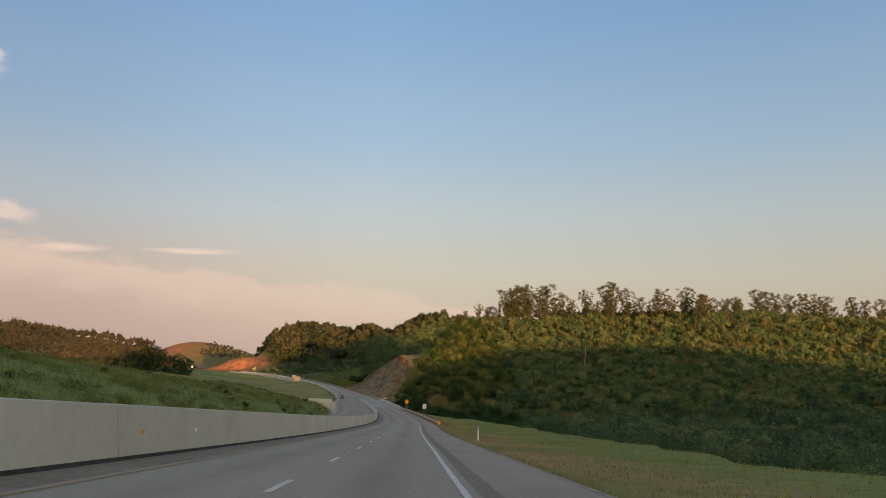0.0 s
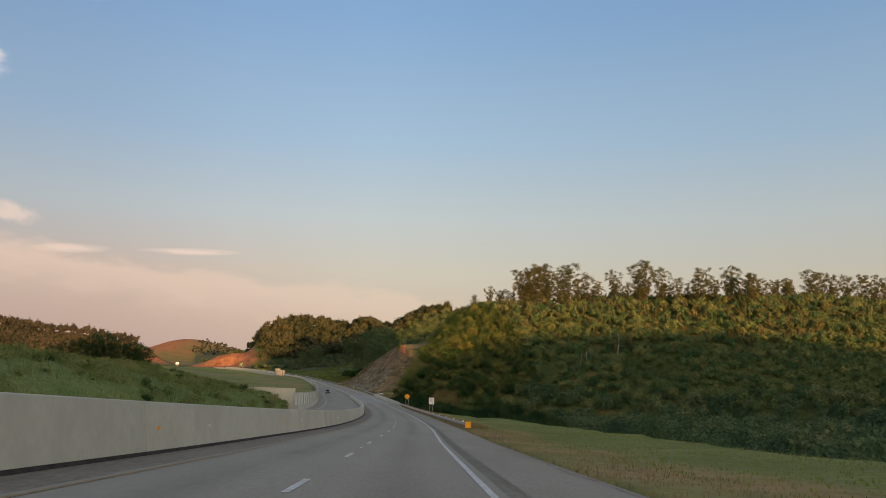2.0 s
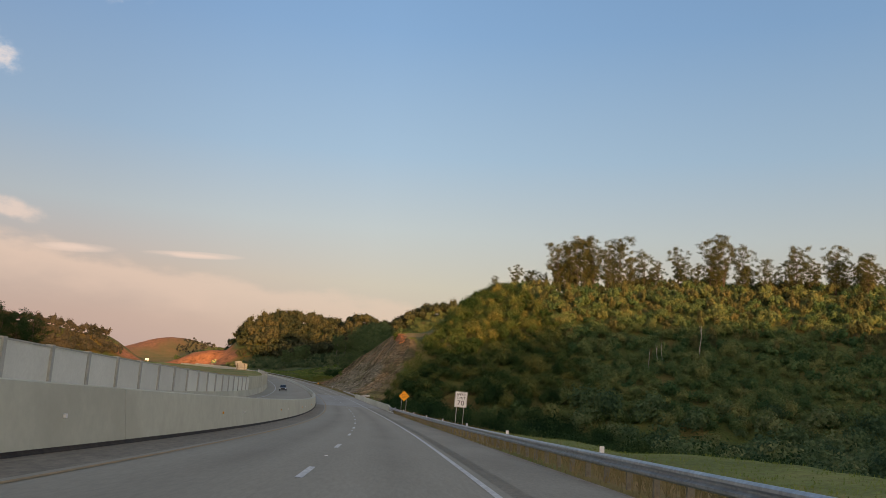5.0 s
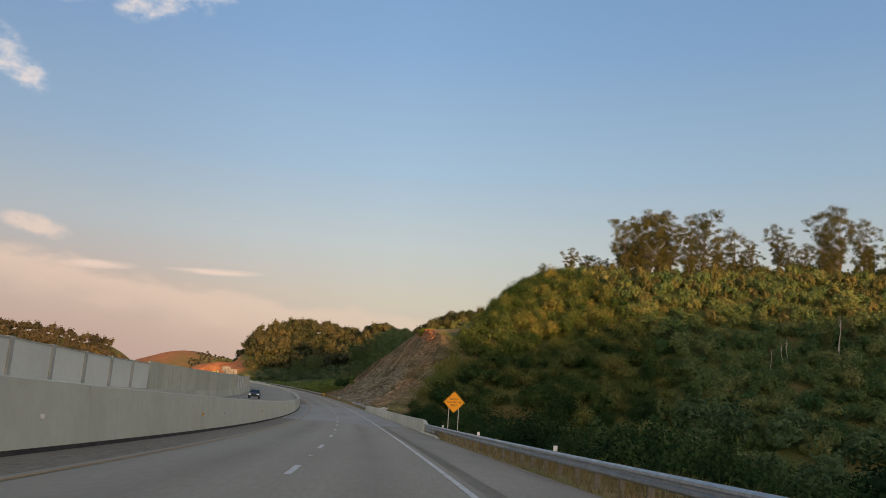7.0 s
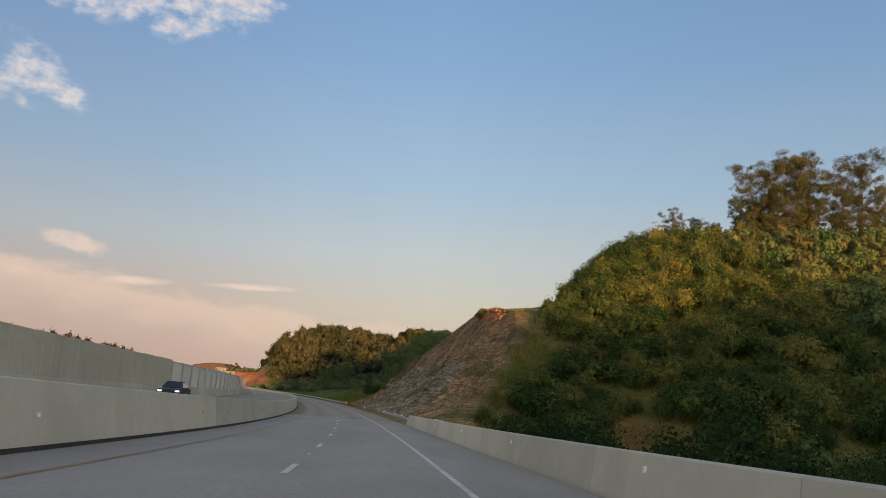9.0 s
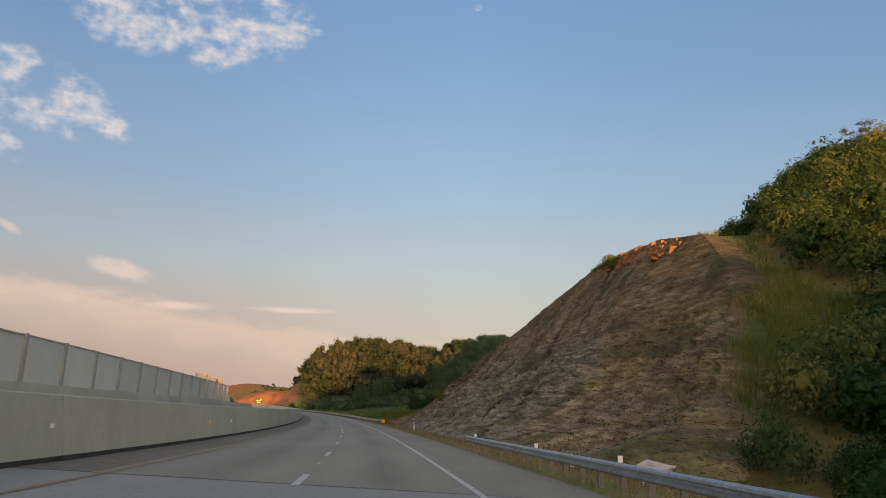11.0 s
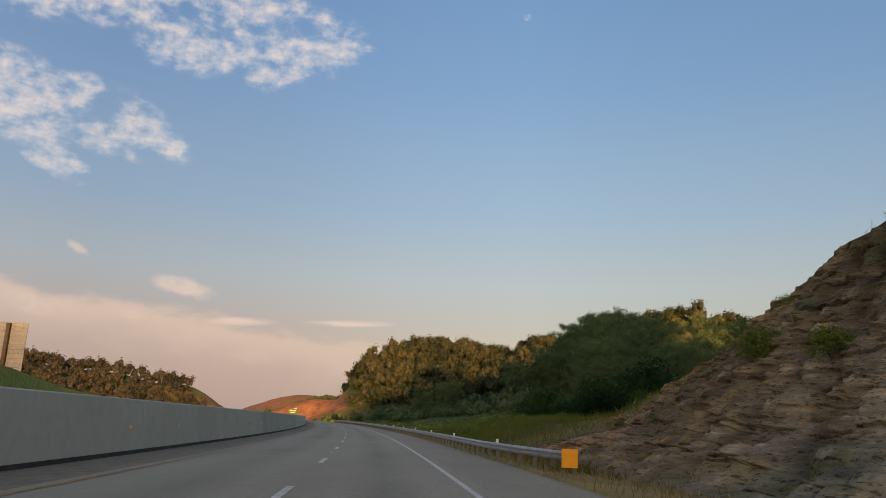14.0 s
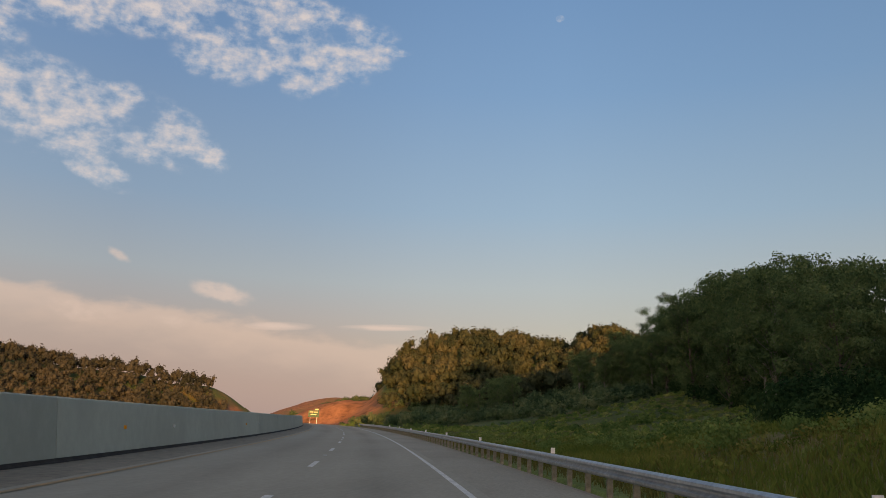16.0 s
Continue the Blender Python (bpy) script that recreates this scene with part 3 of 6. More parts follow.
def earth():
    m, nt, b = shader("earth_and_grass")
    tc = nt.nodes.new("ShaderNodeTexCoord")
    geo = nt.nodes.new("ShaderNodeNewGeometry")
    v = tc.outputs["Object"]
    at = nt.nodes.new("ShaderNodeAttribute")
    at.attribute_name = "cover"
    sep = nt.nodes.new("ShaderNodeSeparateColor")
    nt.links.new(at.outputs["Color"], sep.inputs[0])
    grass = ramp_of(nt, noise_of(nt, v, 0.09, 6, 0.65), [(0.3, (0.100, 0.150, 0.034)), (0.55, (0.165, 0.212, 0.052)), (0.75, (0.240, 0.240, 0.080))])
    grass = blend_of(nt, 1.0, grass, ramp_of(nt, noise_of(nt, v, 3.0, 4, 0.7), [(0.3, (0.6, 0.6, 0.6)), (0.7, (1.3, 1.3, 1.3))]), "MULTIPLY")
    dry = ramp_of(nt, noise_of(nt, v, 0.6, 6, 0.7), [(0.3, (0.235, 0.165, 0.064)), (0.7, (0.375, 0.265, 0.108))])
    # bedded shale and sandstone: thin level layers, broken by noise
    mp = nt.nodes.new("ShaderNodeMapping")
    mp.inputs["Scale"].default_value = (0.35, 0.35, 1.6)
    nt.links.new(v, mp.inputs[0])
    lay = noise_of(nt, mp.outputs[0], 1.0, 8, 0.72)
    rock = ramp_of(nt, lay, [(0.28, (0.055, 0.042, 0.024)), (0.45, (0.11, 0.082, 0.048)), (0.58, (0.165, 0.125, 0.075)), (0.72, (0.24, 0.19, 0.12))])
    iron = ramp_of(nt, noise_of(nt, v, 0.07, 5, 0.6), [(0.45, (1.0, 1.0, 1.0)), (0.62, (1.05, 0.78, 0.52))])
    rock = blend_of(nt, 1.0, rock, iron, "MULTIPLY")
    soil = ramp_of(nt, noise_of(nt, v, 0.16, 8, 0.75), [(0.34, (0.10, 0.055, 0.022)), (0.46, (0.25, 0.115, 0.05)), (0.7, (0.42, 0.20, 0.09))])
    weedy = ramp_of(nt, noise_of(nt, v, 0.05, 7, 0.7), [(0.32, (0.040, 0.066, 0.018)), (0.5, (0.076, 0.104, 0.028)), (0.62, (0.120, 0.110, 0.038)), (0.75, (0.078, 0.108, 0.030))])
    weedy = blend_of(nt, 1.0, weedy, ramp_of(nt, noise_of(nt, v, 1.8, 5, 0.75), [(0.3, (0.5, 0.5, 0.5)), (0.7, (1.4, 1.4, 1.4))]), "MULTIPLY")
    grass = blend_of(nt, at.outputs["Alpha"], weedy, grass)
    col = blend_of(nt, sep.outputs[0], grass, rock)
    col = blend_of(nt, sep.outputs[1], col, dry)
    col = blend_of(nt, sep.outputs[2], col, soil)
    nt.links.new(col, b.inputs["Base Color"])
    b.inputs["Roughness"].default_value = 0.95
    b.inputs["Specular IOR Level"].default_value = 0.15
    bp = node(nt, "ShaderNodeBump", Strength=0.6, Distance=0.35)
    nt.links.new(blend_of(nt, sep.outputs[0], noise_of(nt, v, 1.2, 6, 0.7), lay), bp.inputs["Height"])
    nt.links.new(bp.outputs[0], b.inputs["Normal"])
    return m


def bare_soil(x, y):
    """Fresh red-brown earth on the far bank."""
    return np.clip(bump_at(x, y, -212, 1035, 2.4, 44, 55) + bump_at(x, y, -250, 1065, 1.8, 36, 55) + bump_at(x, y, -342, 1222, 1.4, 15, 24) + bump_at(x, y, -520, 1860, 1.6, 60, 150) - 2.5 * sm(-190, -165, x + 0.3 * (y - 1060)) * sm(1180, 1120, y) * sm(1015, 1045, y) + 0.35 * rough(x, y, 25, 65, 3), 0, 1) * sm(0.05, 0.3, bump_at(x, y, -240, 1045, 1.0, 90, 90) + bump_at(x, y, -352, 1215, 1.0, 50, 60) + bump_at(x, y, -510, 1860, 1.0, 90, 200))


def grass_over(s, l):
    """How far the grass comes down over the end of the cut."""
    return 3.6 * sm(540, 560, s) * (1 + 0.7 * rough(s, l, 5, 85, 3))


def rockiness(s, l):
    """Where bare rock shows in the cut."""
    back = np.interp(rim(s), CUT_Z, CUT_L)
    return sm(428, 437, s - 1.7 * np.clip(l - 11, 0, 40) + 6 * rough(s, l, 7, 83, 3)) * sm(568, 560, s) * sm(7.9, 9.0, l) * sm(1.5, 0.0, cut_out(s, l) - back + grass_over(s, l))


def build_ground():
    ss = spaced([(-880, -120, 20), (-120, -30, 6), (-30, 180, 2.0), (180, 420, 2.0), (420, 610, 0.9), (610, 900, 2.5), (900, 1500, 9), (1500, 2990, 40)])
    ll = spaced([(-1500, -700, 60), (-700, -160, 12), (-160, -45, 3.5), (-45, -19, 1.2), (-19, -7.6, 3.8), (-7.6, 4.9, 4.15), (4.9, 8, 0.5), (8, 38, 0.6), (38, 70, 2), (70, 330, 4.5), (330, 1600, 40)])
    S, L = np.meshgrid(ss, ll, indexing="ij")
    p = ground(S, L)
    r = rockiness(S, L)
    p[..., 2] -= 3.2 * sm(0.75, 1.0, r) * sm(8.7, 10.6, cut_out(S, L))      # the rock face itself lies over this
    n, k = S.shape
    idx = np.arange(n * k).reshape(n, k)
    faces = np.stack([idx[:-1, :-1], idx[:-1, 1:], idx[1:, 1:], idx[1:, :-1]], -1).reshape(-1, 4)
    me = mesh_from("ground", p.reshape(-1, 3), faces, earth(), smooth=True)
    dry = sm(13.5, 8.0, L + 1.5 * rough(S, L, 9, 25, 2)) * sm(5.0, 5.6, L) * (1 - 0.95 * sm(548, 566, S)) * np.clip(0.75 + 0.5 * rough(S, L, 6, 21, 3), 0, 1)
    dry = np.maximum(dry, sm(425, 440, S) * sm(582, 566, S) * sm(9, 12, L) * sm(60, 45, L) * np.clip(0.15 + 0.15 * sm(452, 462, S) + 0.45 * rough(S, L, 9, 23, 3), 0, 0.55))
    dry = np.maximum(dry, 0.16 * sm(340, 300, S) * sm(5, 7, L) * sm(40, 28, L))
    dry = np.maximum(dry, sm(560, 600, S) * sm(6, 9, L) * sm(34, 12, L) * np.clip(0.3 * rough(S, L, 11, 81, 3), 0, 0.2))
    dry = np.maximum(dry, 0.3 * sm(1350, 1450, S))
    dry = np.maximum(dry, sm(226, 240, S) * sm(640, 560, S) * sm(-20.5, -22, L) * np.clip(0.4 + 0.5 * rough(S, L, 14, 85, 3), 0, 0.8))
    X, Y = p[..., 0], p[..., 1]
    soil = bare_soil(X, Y)
    soil = np.maximum(soil, 0.95 * np.exp(-((S - 402) / 7.0) ** 4 - ((L - 30) / 6.0) ** 4))
    soil = np.maximum(soil, r * sm(24.5, 26, L) * (0.35 + 0.5 * np.clip(rough(S, L, 12, 29, 3), 0, 1)))
    cover = np.stack([r, dry * (1 - r), soil, 1 - np.maximum.reduce([sm(605, 640, S) * sm(5, 6, L), sm(12, 18, L - (26 - 18.5 * sm(195, 285, S))), sm(415, 425, S) * sm(9, 11, L), sm(900, 960, S)])], -1)
    a = me.color_attributes.new("cover", "FLOAT_COLOR", "POINT")
    a.data.foreach_set("color", cover.astype(np.float32).ravel())
    ob = new("ground", me)
    tagged(ob, "rolling ground of grass, dry verge and bare layered rock cut", "ground", kind="structure")
    return ob


ground_sheet = build_ground()

RUNNELS = ((486.0, 0.85, 0.55, 1.7), (477.6, 0.95, 0.55, 1.9), (489.5, 0.6, 0.5, 0.4), (512, 0.9, 0.6, 0.4), (534.0, 1.04, 0.9, 0.75), (538.1, 0.8, 0.7, 0.6))


def hashed(a, b=0):
    q = (np.asarray(a).astype(np.int64) * 374761393 + np.asarray(b).astype(np.int64) * 668265263 + 12345) & 0x7FFFFFFF
    q = ((q ^ (q >> 13)) * 1274126177) & 0x7FFFFFFF
    return ((q ^ (q >> 16)) & 0xFFFF) / 65535.0


def bedded_rock():
    """Thin level beds of grey shale, tan sandstone and rusty seams."""
    m, nt, b = shader("bedded_rock")
    v = nt.nodes.new("ShaderNodeTexCoord").outputs["Object"]
    at = nt.nodes.new("ShaderNodeAttribute")
    at.attribute_name = "bed"
    sep = nt.nodes.new("ShaderNodeSeparateColor")
    nt.links.new(at.outputs["Color"], sep.inputs[0])
    mp = nt.nodes.new("ShaderNodeMapping")
    mp.inputs["Scale"].default_value = (0.45, 0.45, 3.0)
    nt.links.new(v, mp.inputs[0])
    lay = noise_of(nt, mp.outputs[0], 1.0, 5, 0.58)
    grey = ramp_of(nt, lay, [(0.30, (0.070, 0.070, 0.050)), (0.44, (0.118, 0.117, 0.084)), (0.58, (0.165, 0.164, 0.122)), (0.74, (0.27, 0.27, 0.215))])
    brown = ramp_of(nt, lay, [(0.28, (0.080, 0.060, 0.031)), (0.48, (0.190, 0.130, 0.064)), (0.74, (0.305, 0.225, 0.122))])
    col = blend_of(nt, sep.outputs[0], grey, brown)
    red = ramp_of(nt, lay, [(0.3, (0.22, 0.10, 0.045)), (0.7, (0.42, 0.22, 0.10))])
    col = blend_of(nt, sep.outputs[1], col, red)
    moss = ramp_of(nt, noise_of(nt, v, 1.4, 5, 0.7), [(0.35, (0.046, 0.052, 0.022)), (0.65, (0.105, 0.100, 0.044))])
    col = blend_of(nt, sep.outputs[2], col, moss)
    col = blend_of(nt, at.outputs["Alpha"], col, (0.022, 0.020, 0.013))
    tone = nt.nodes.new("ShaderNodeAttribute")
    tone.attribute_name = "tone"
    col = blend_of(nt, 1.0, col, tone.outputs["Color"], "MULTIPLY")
    patchy = ramp_of(nt, noise_of(nt, v, 0.22, 5, 0.65), [(0.3, (0.62, 0.60, 0.55)), (0.7, (1.3, 1.3, 1.3))])
    col = blend_of(nt, 1.0, col, patchy, "MULTIPLY")
    nt.links.new(col, b.inputs["Base Color"])
    b.inputs["Roughness"].default_value = 0.95
    b.inputs["Specular IOR Level"].default_value = 0.15
    # thin crumbling edges: short level cracks, coloured dark in the hollows and pale on the rises
    mp2 = nt.nodes.new("ShaderNodeMapping")
    mp2.inputs["Scale"].default_value = (1.7, 1.7, 7.5)
    nt.links.new(v, mp2.inputs[0])
    crack = noise_of(nt, mp2.outputs[0], 1.0, 5, 0.65)
    mp3 = nt.nodes.new("ShaderNodeMapping")
    mp3.inputs["Scale"].default_value = (4.2, 4.2, 15.0)
    nt.links.new(v, mp3.inputs[0])
    chip = noise_of(nt, mp3.outputs[0], 1.0, 4, 0.6)
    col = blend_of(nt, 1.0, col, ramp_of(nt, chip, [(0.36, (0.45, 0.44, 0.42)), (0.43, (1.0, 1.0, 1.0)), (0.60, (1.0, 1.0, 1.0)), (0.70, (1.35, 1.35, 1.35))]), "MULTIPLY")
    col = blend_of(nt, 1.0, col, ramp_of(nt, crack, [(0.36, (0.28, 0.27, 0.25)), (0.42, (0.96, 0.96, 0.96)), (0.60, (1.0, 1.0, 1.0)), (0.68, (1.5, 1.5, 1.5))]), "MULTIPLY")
    nt.links.new(col, b.inputs["Base Color"])
    bp = node(nt, "ShaderNodeBump", Strength=0.8, Distance=0.15)
    nt.links.new(blend_of(nt, 0.5, blend_of(nt, 0.45, lay, crack), chip), bp.inputs["Height"])
    nt.links.new(bp.outputs[0], b.inputs["Normal"])
    return m


def build_rock_face():
    ss = np.arange(430, 570, 0.24)
    uu = np.arange(0, 1.0001, 1 / 300.0)
    S, U = np.meshgrid(ss, uu, indexing="ij")
    back = np.interp(rim(S), CUT_Z, CUT_L) + 2.5
    out = 8.6 + (back - 8.6) * U
    L = out + (S * 0 + 3.5 * sm(482, 462, S)) + 2.0 * sm(545, 565, S) * sm(10, 16, out)
    Z = land(S, L)
    p = ground(S, L)
    # beds of uneven thickness stand out or fall back; each bed is broken into blocks
    u = Z + 0.25 * rough(S, Z * 2, 14, 71, 3)
    push, tone = np.zeros_like(S), np.full_like(S, 0.78)
    for thick, amp, block in ((1.7, 0.18, 9.0), (0.62, 0.30, 3.0), (0.30, 0.24, 1.0)):
        k = np.floor(u / thick)
        tone += 0.34 * (0.75 * hashed(k, 57) + 0.4 * hashed(k + 31, np.floor(S / block + 5 * hashed(k, 3))))
        push += amp * (0.45 * hashed(k, 7) + 0.75 * hashed(k, np.floor(S / block + 5 * hashed(k, 3))) - 0.6)
    for thick, amp, block in ((0.75, 0.22, 2.0), (0.42, 0.26, 1.1)):
        v = (u + 0.12 * rough(S, Z, 3.0, 91, 2)) / thick
        k = np.floor(v)
        jut = hashed(k + 900, np.floor(S / block + 7 * hashed(k, 13)))
        push += amp * np.clip(jut - 0.35, 0, 1) * 1.5 * (v - k)
        # ledge shading in the colour: jutting blocks paled, the recess at each foot darkened
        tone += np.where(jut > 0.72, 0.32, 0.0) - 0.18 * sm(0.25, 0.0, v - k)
    push += 0.17 * rough(S, Z * 2.5, 1.1, 95, 3) + 0.08 * rough(S, Z * 2, 3.2, 96, 3) + 0.45 * rough(S, Z, 12, 97, 2)
    gully = np.zeros_like(S)
    for g, lean, w, d in RUNNELS:
        off = S - g - lean * (L - 11) + 1.0 * rough(S * 0, L, 3.0, int(g), 3)
        gully += d * np.exp(-(off / w) ** 2) * sm(8.5, 11, L) * sm(32, 27, L)
    r = np.maximum(rockiness(S, L), sm(0.995, 0.9, U + grass_over(S, L) / (back - 8.6)) * sm(430, 440, S - 1.7 * np.clip(L - 11, 0, 40) + 6 * rough(S, L, 7, 83, 3)) * sm(570, 560, S))
    push = (push * (1 - 0.55 * sm(7, 15, Z)) - 0.34 * gully) * sm(0.0, 0.06, U) * (0.15 + 0.85 * sm(1.0, 0.8, U)) * sm(0.25, 0.8, r) + 0.25 * sm(0.6, 0.9, r)
    h = np.interp(S, TS, HEAD)
    p[..., 0] -= push * np.cos(h)
    p[..., 1] -= push * np.sin(h)
    p[..., 2] += 0.45 * push * sm(0.0, 0.06, U) + 0.05 - 0.2 * sm(0.015, 0.0, U) - 0.8 * sm(0.985, 1.0, U) - 0.5 * sm(0.6, 0.3, r)
    n, k = S.shape
    idx = np.arange(n * k).reshape(n, k)
    faces = np.stack([idx[:-1, :-1], idx[:-1, 1:], idx[1:, 1:], idx[1:, :-1]], -1)
    keep = (r[:-1, :-1] > 0.3)
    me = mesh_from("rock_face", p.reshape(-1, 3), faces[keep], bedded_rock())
    grey_low = sm(460, 474, S - 0.55 * (L - 12))
    brown = np.clip(1.0 - grey_low + 0.12 + 0.9 * sm(8, 15, Z) + 0.4 * sm(0.4, 0.8, U) + 0.6 * sm(524, 546, S) + 0.4 * rough(S, L, 10, 31, 3), 0.15, 1) * (0.78 + 0.3 * rough(S, Z * 3, 8, 33, 2))
    red = np.maximum(sm(-3.2, -1.0, Z - rim(S)) * sm(512, 500, S) * sm(476, 484, S) * 0.9, sm(544, 556, S) * np.clip(0.12 + 0.3 * rough(S, Z * 2, 4, 35, 3), 0, 0.4))
    moss = np.clip(1.5 * rough(S, L, 3.4, 37, 4) - 0.25, 0, 0.75) + 0.3 * sm(0.6, 0.95, U) + 0.55 * sm(456, 440, S - 0.9 * (L - 12)) + 0.5 * sm(0.9, 1.0, U) * (1 - red) + 0.5 * np.clip(gully, 0, 1) * 0.5
    wet = np.clip(1.3 * gully - 0.2, 0, 1) * np.clip(0.75 + 0.6 * rough(S, L, 3, 39, 3), 0, 0.95)
    bed = np.stack([brown, red, np.clip(moss, 0, 0.9), wet], -1)
    a = me.color_attributes.new("bed", "FLOAT_COLOR", "POINT")
    a.data.foreach_set("color", bed.astype(np.float32).ravel())
    # bed tones with the painted ledge shading, duller towards the cut's far end
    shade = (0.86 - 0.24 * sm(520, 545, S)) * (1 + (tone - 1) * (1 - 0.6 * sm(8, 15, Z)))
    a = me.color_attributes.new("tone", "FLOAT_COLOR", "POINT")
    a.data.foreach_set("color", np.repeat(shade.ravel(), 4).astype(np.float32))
    return tagged(new("rock_face", me), "steep road cut of thin layered grey and brown rock with dark runnels", "rock face", kind="structure")


build_rock_face()

# ---- the pavement ----
LANES = [(-5.75, 0.1), (-4.75, 0.0), (-4.1, 0.5), (-3.66, 0.95), (-3.2, 0.5), (-2.7, 0.0), (-1.83, 0.25), (-0.95, 0.0), (-0.45, 0.5), (0.0, 1.0), (0.45, 0.5), (0.95, 0.0), (2.2, 0.2)]


def laned(name, s0, s1, mat):
    """A carriageway whose lanes carry a darker, oil-stained middle."""
    me = strip(name, s0, s1, [(l, 0.0) for l, _ in LANES], mat, 2.0)
    n = len(me.vertices) // len(LANES)
    me.attributes.new("lane", "FLOAT", "POINT").data.foreach_set("value", np.tile(np.array([d for _, d in LANES], np.float32), n))
    return me


R_LINE, DASH, Y_LINE, L_FACE, R_EDGE = 1.83, -1.83, -5.49, -7.25, 4.95
S0, S1 = -60, 900
DECK0, DECK1 = 333.5, 419.0
M_DECK = surface("bridge_deck_concrete", [(0.3, (0.285, 0.27, 0.215)), (0.7, (0.36, 0.342, 0.28))], 0.3, fine=14.0, rough=0.85, bump=0.1, bump_scale=40, stretch=(1, 0.25, 1), grain=0.1)
M_SEAM = surface("joint_sealant", [(0.3, (0.09, 0.083, 0.07)), (0.7, (0.14, 0.13, 0.11))], 2.0, rough=0.8)
tagged(new("bridge_deck", strip("bridge_deck", DECK0, DECK1, [(L_FACE - 0.3, 0.0), (DASH, 0.0), (2.2, 0.0), (R_EDGE, -0.03), (R_EDGE + 0.12, -0.2)], M_DECK, 2.0)), "pale concrete bridge deck between the barriers", "road", kind="structure")
for q in (DECK0, DECK1):
    tagged(new("expansion_joint", strip("expansion_joint", q - 0.045, q + 0.045, [(L_FACE, 0.006), (DASH, 0.006), (2.2, 0.006), (R_EDGE, -0.024)], M_SEAM, 0.1)), "dark sealed expansion joint across the bridge deck", "road joint", kind="structure")
road = tagged(new("road", laned("road", S0, DECK0, M_ROAD)), "two-lane worn grey asphalt carriageway in a long bend", "road", kind="structure")
tagged(new("road_beyond", laned("road_beyond", DECK1, S1, M_ROAD)), "worn grey asphalt carriageway climbing past the rock cut", "road", kind="structure")
for a, b in ((S0, DECK0), (DECK1, S1)):
    tagged(new("shoulder", strip("shoulder", a, b, [(2.2, 0.0), (R_EDGE, -0.03), (R_EDGE + 0.12, -0.2)], M_SHOULDER, 2.0)), "paved outer shoulder, dusty along its edge", "shoulder", kind="structure")
    tagged(new("inside_shoulder", strip("inside_shoulder", a, b, [(L_FACE - 0.3, 0.0), (-5.75, 0.0)], M_LSHOULDER, 2.0)), "dark narrow inside shoulder along the concrete barrier", "shoulder", kind="structure")


def foot_strip(s):
    """A dark strip laid over the barrier's lip for the black gap at its foot."""
    w = 0.05 + 0.03 * float(rough(np.array(s), np.array(0.0), 2.5, 41, 3)) + 0.02 * float(rough(np.array(s), np.array(0.0), 17.0, 43, 2))
    return [(L_FACE - 0.045, 0.098), (L_FACE - 0.008, 0.045), (L_FACE + max(0.03, w), 0.005)]


# near-black colour stands in for the shade in that gap
M_FOOTGAP = surface("dark_foot_gap", [(0.3, (0.022, 0.019, 0.015)), (0.7, (0.055, 0.047, 0.036))], 2.0, fine=20.0, rough=1.0)
tagged(new("foot_gap_line", strip("foot_gap_line", S0, 760, foot_strip, M_FOOTGAP, 0.4)), "dark strip laid for the black gap along the foot of the barrier", "grit", kind="stuff")


def dust(s):
    w = 0.16 + 0.12 * float(rough(np.array(s), np.array(3.0), 6.0, 45, 3))
    return [(R_EDGE - max(0.04, w), -0.0256 + 0.0109 * max(0.04, w) + 0.004), (R_EDGE + 0.05, -0.026)]


M_DUST = surface("pale_roadside_dust", [(0.3, (0.22, 0.185, 0.14)), (0.7, (0.33, 0.28, 0.21))], 1.2, fine=16.0, rough=1.0, grain=0.3)
for a, b in ((S0, DECK0), (DECK1, 760)):
    tagged(new("edge_dust", strip("edge_dust", a, b, dust, M_DUST, 0.5)), "tan dust and gravel along the shoulder's edge", "gravel", kind="stuff")


def other_road(s):
    z = opposite(s)
    return [(-19.6, z), (-8.3, z)]


tagged(new("opposite_road", strip("opposite_road", S0, S1, other_road, M_ROAD, 2.0)), "opposite carriageway behind the median barrier", "road", kind="structure")


def build_markings():
    edge = tagged(new("edge_line", strip("edge_line", S0, S1, [(R_LINE - 0.075, 0.009), (R_LINE + 0.075, 0.009)], M_WHITE, 2.0)), "solid white edge line painted on the asphalt", "road marking", kind="structure")
    yel = tagged(new("inside_line", strip("inside_line", S0, S1, [(Y_LINE - 0.07, 0.009), (Y_LINE + 0.07, 0.009)], M_YELLOW, 2.0)), "faded yellow line along the inside shoulder", "road marking", kind="structure")
    lane = tagged(new("lane_line"), "broken white lane line of long dashes", "road marking", kind="structure")
    k = -3
    while k < 62:
        s = 12.19 * k + float(np.interp(12.19 * k, DASH_AT, DASH_PHASE))
        k += 1
        part("dash", strip("dash", s, s + 3.05, [(DASH - 0.075, 0.010), (DASH + 0.075, 0.010)], M_WHITE, 1.1), parent=lane)
    tagged(new("far_edge_line", strip("far_edge_line", 60, S1, lambda q: [(-17.0, opposite(q) + 0.005), (-16.85, opposite(q) + 0.005)], M_WHITE, 3.0)), "solid white edge line of the opposite carriageway", "road marking", kind="structure")


def rumble_strip(s0, s1):
    """A dark band of worn grooves beside the edge line."""
    ss = np.arange(s0, s1, 0.30)
    v = np.stack([on(ss, 2.12, 0.004), on(ss + 0.24, 2.12, 0.004), on(ss + 0.24, 2.55, 0.001), on(ss, 2.55, 0.001)], 1).reshape(-1, 3)
    return mesh_from("rumble_strip", v, np.arange(len(v)).reshape(-1, 4), M_GROOVE)


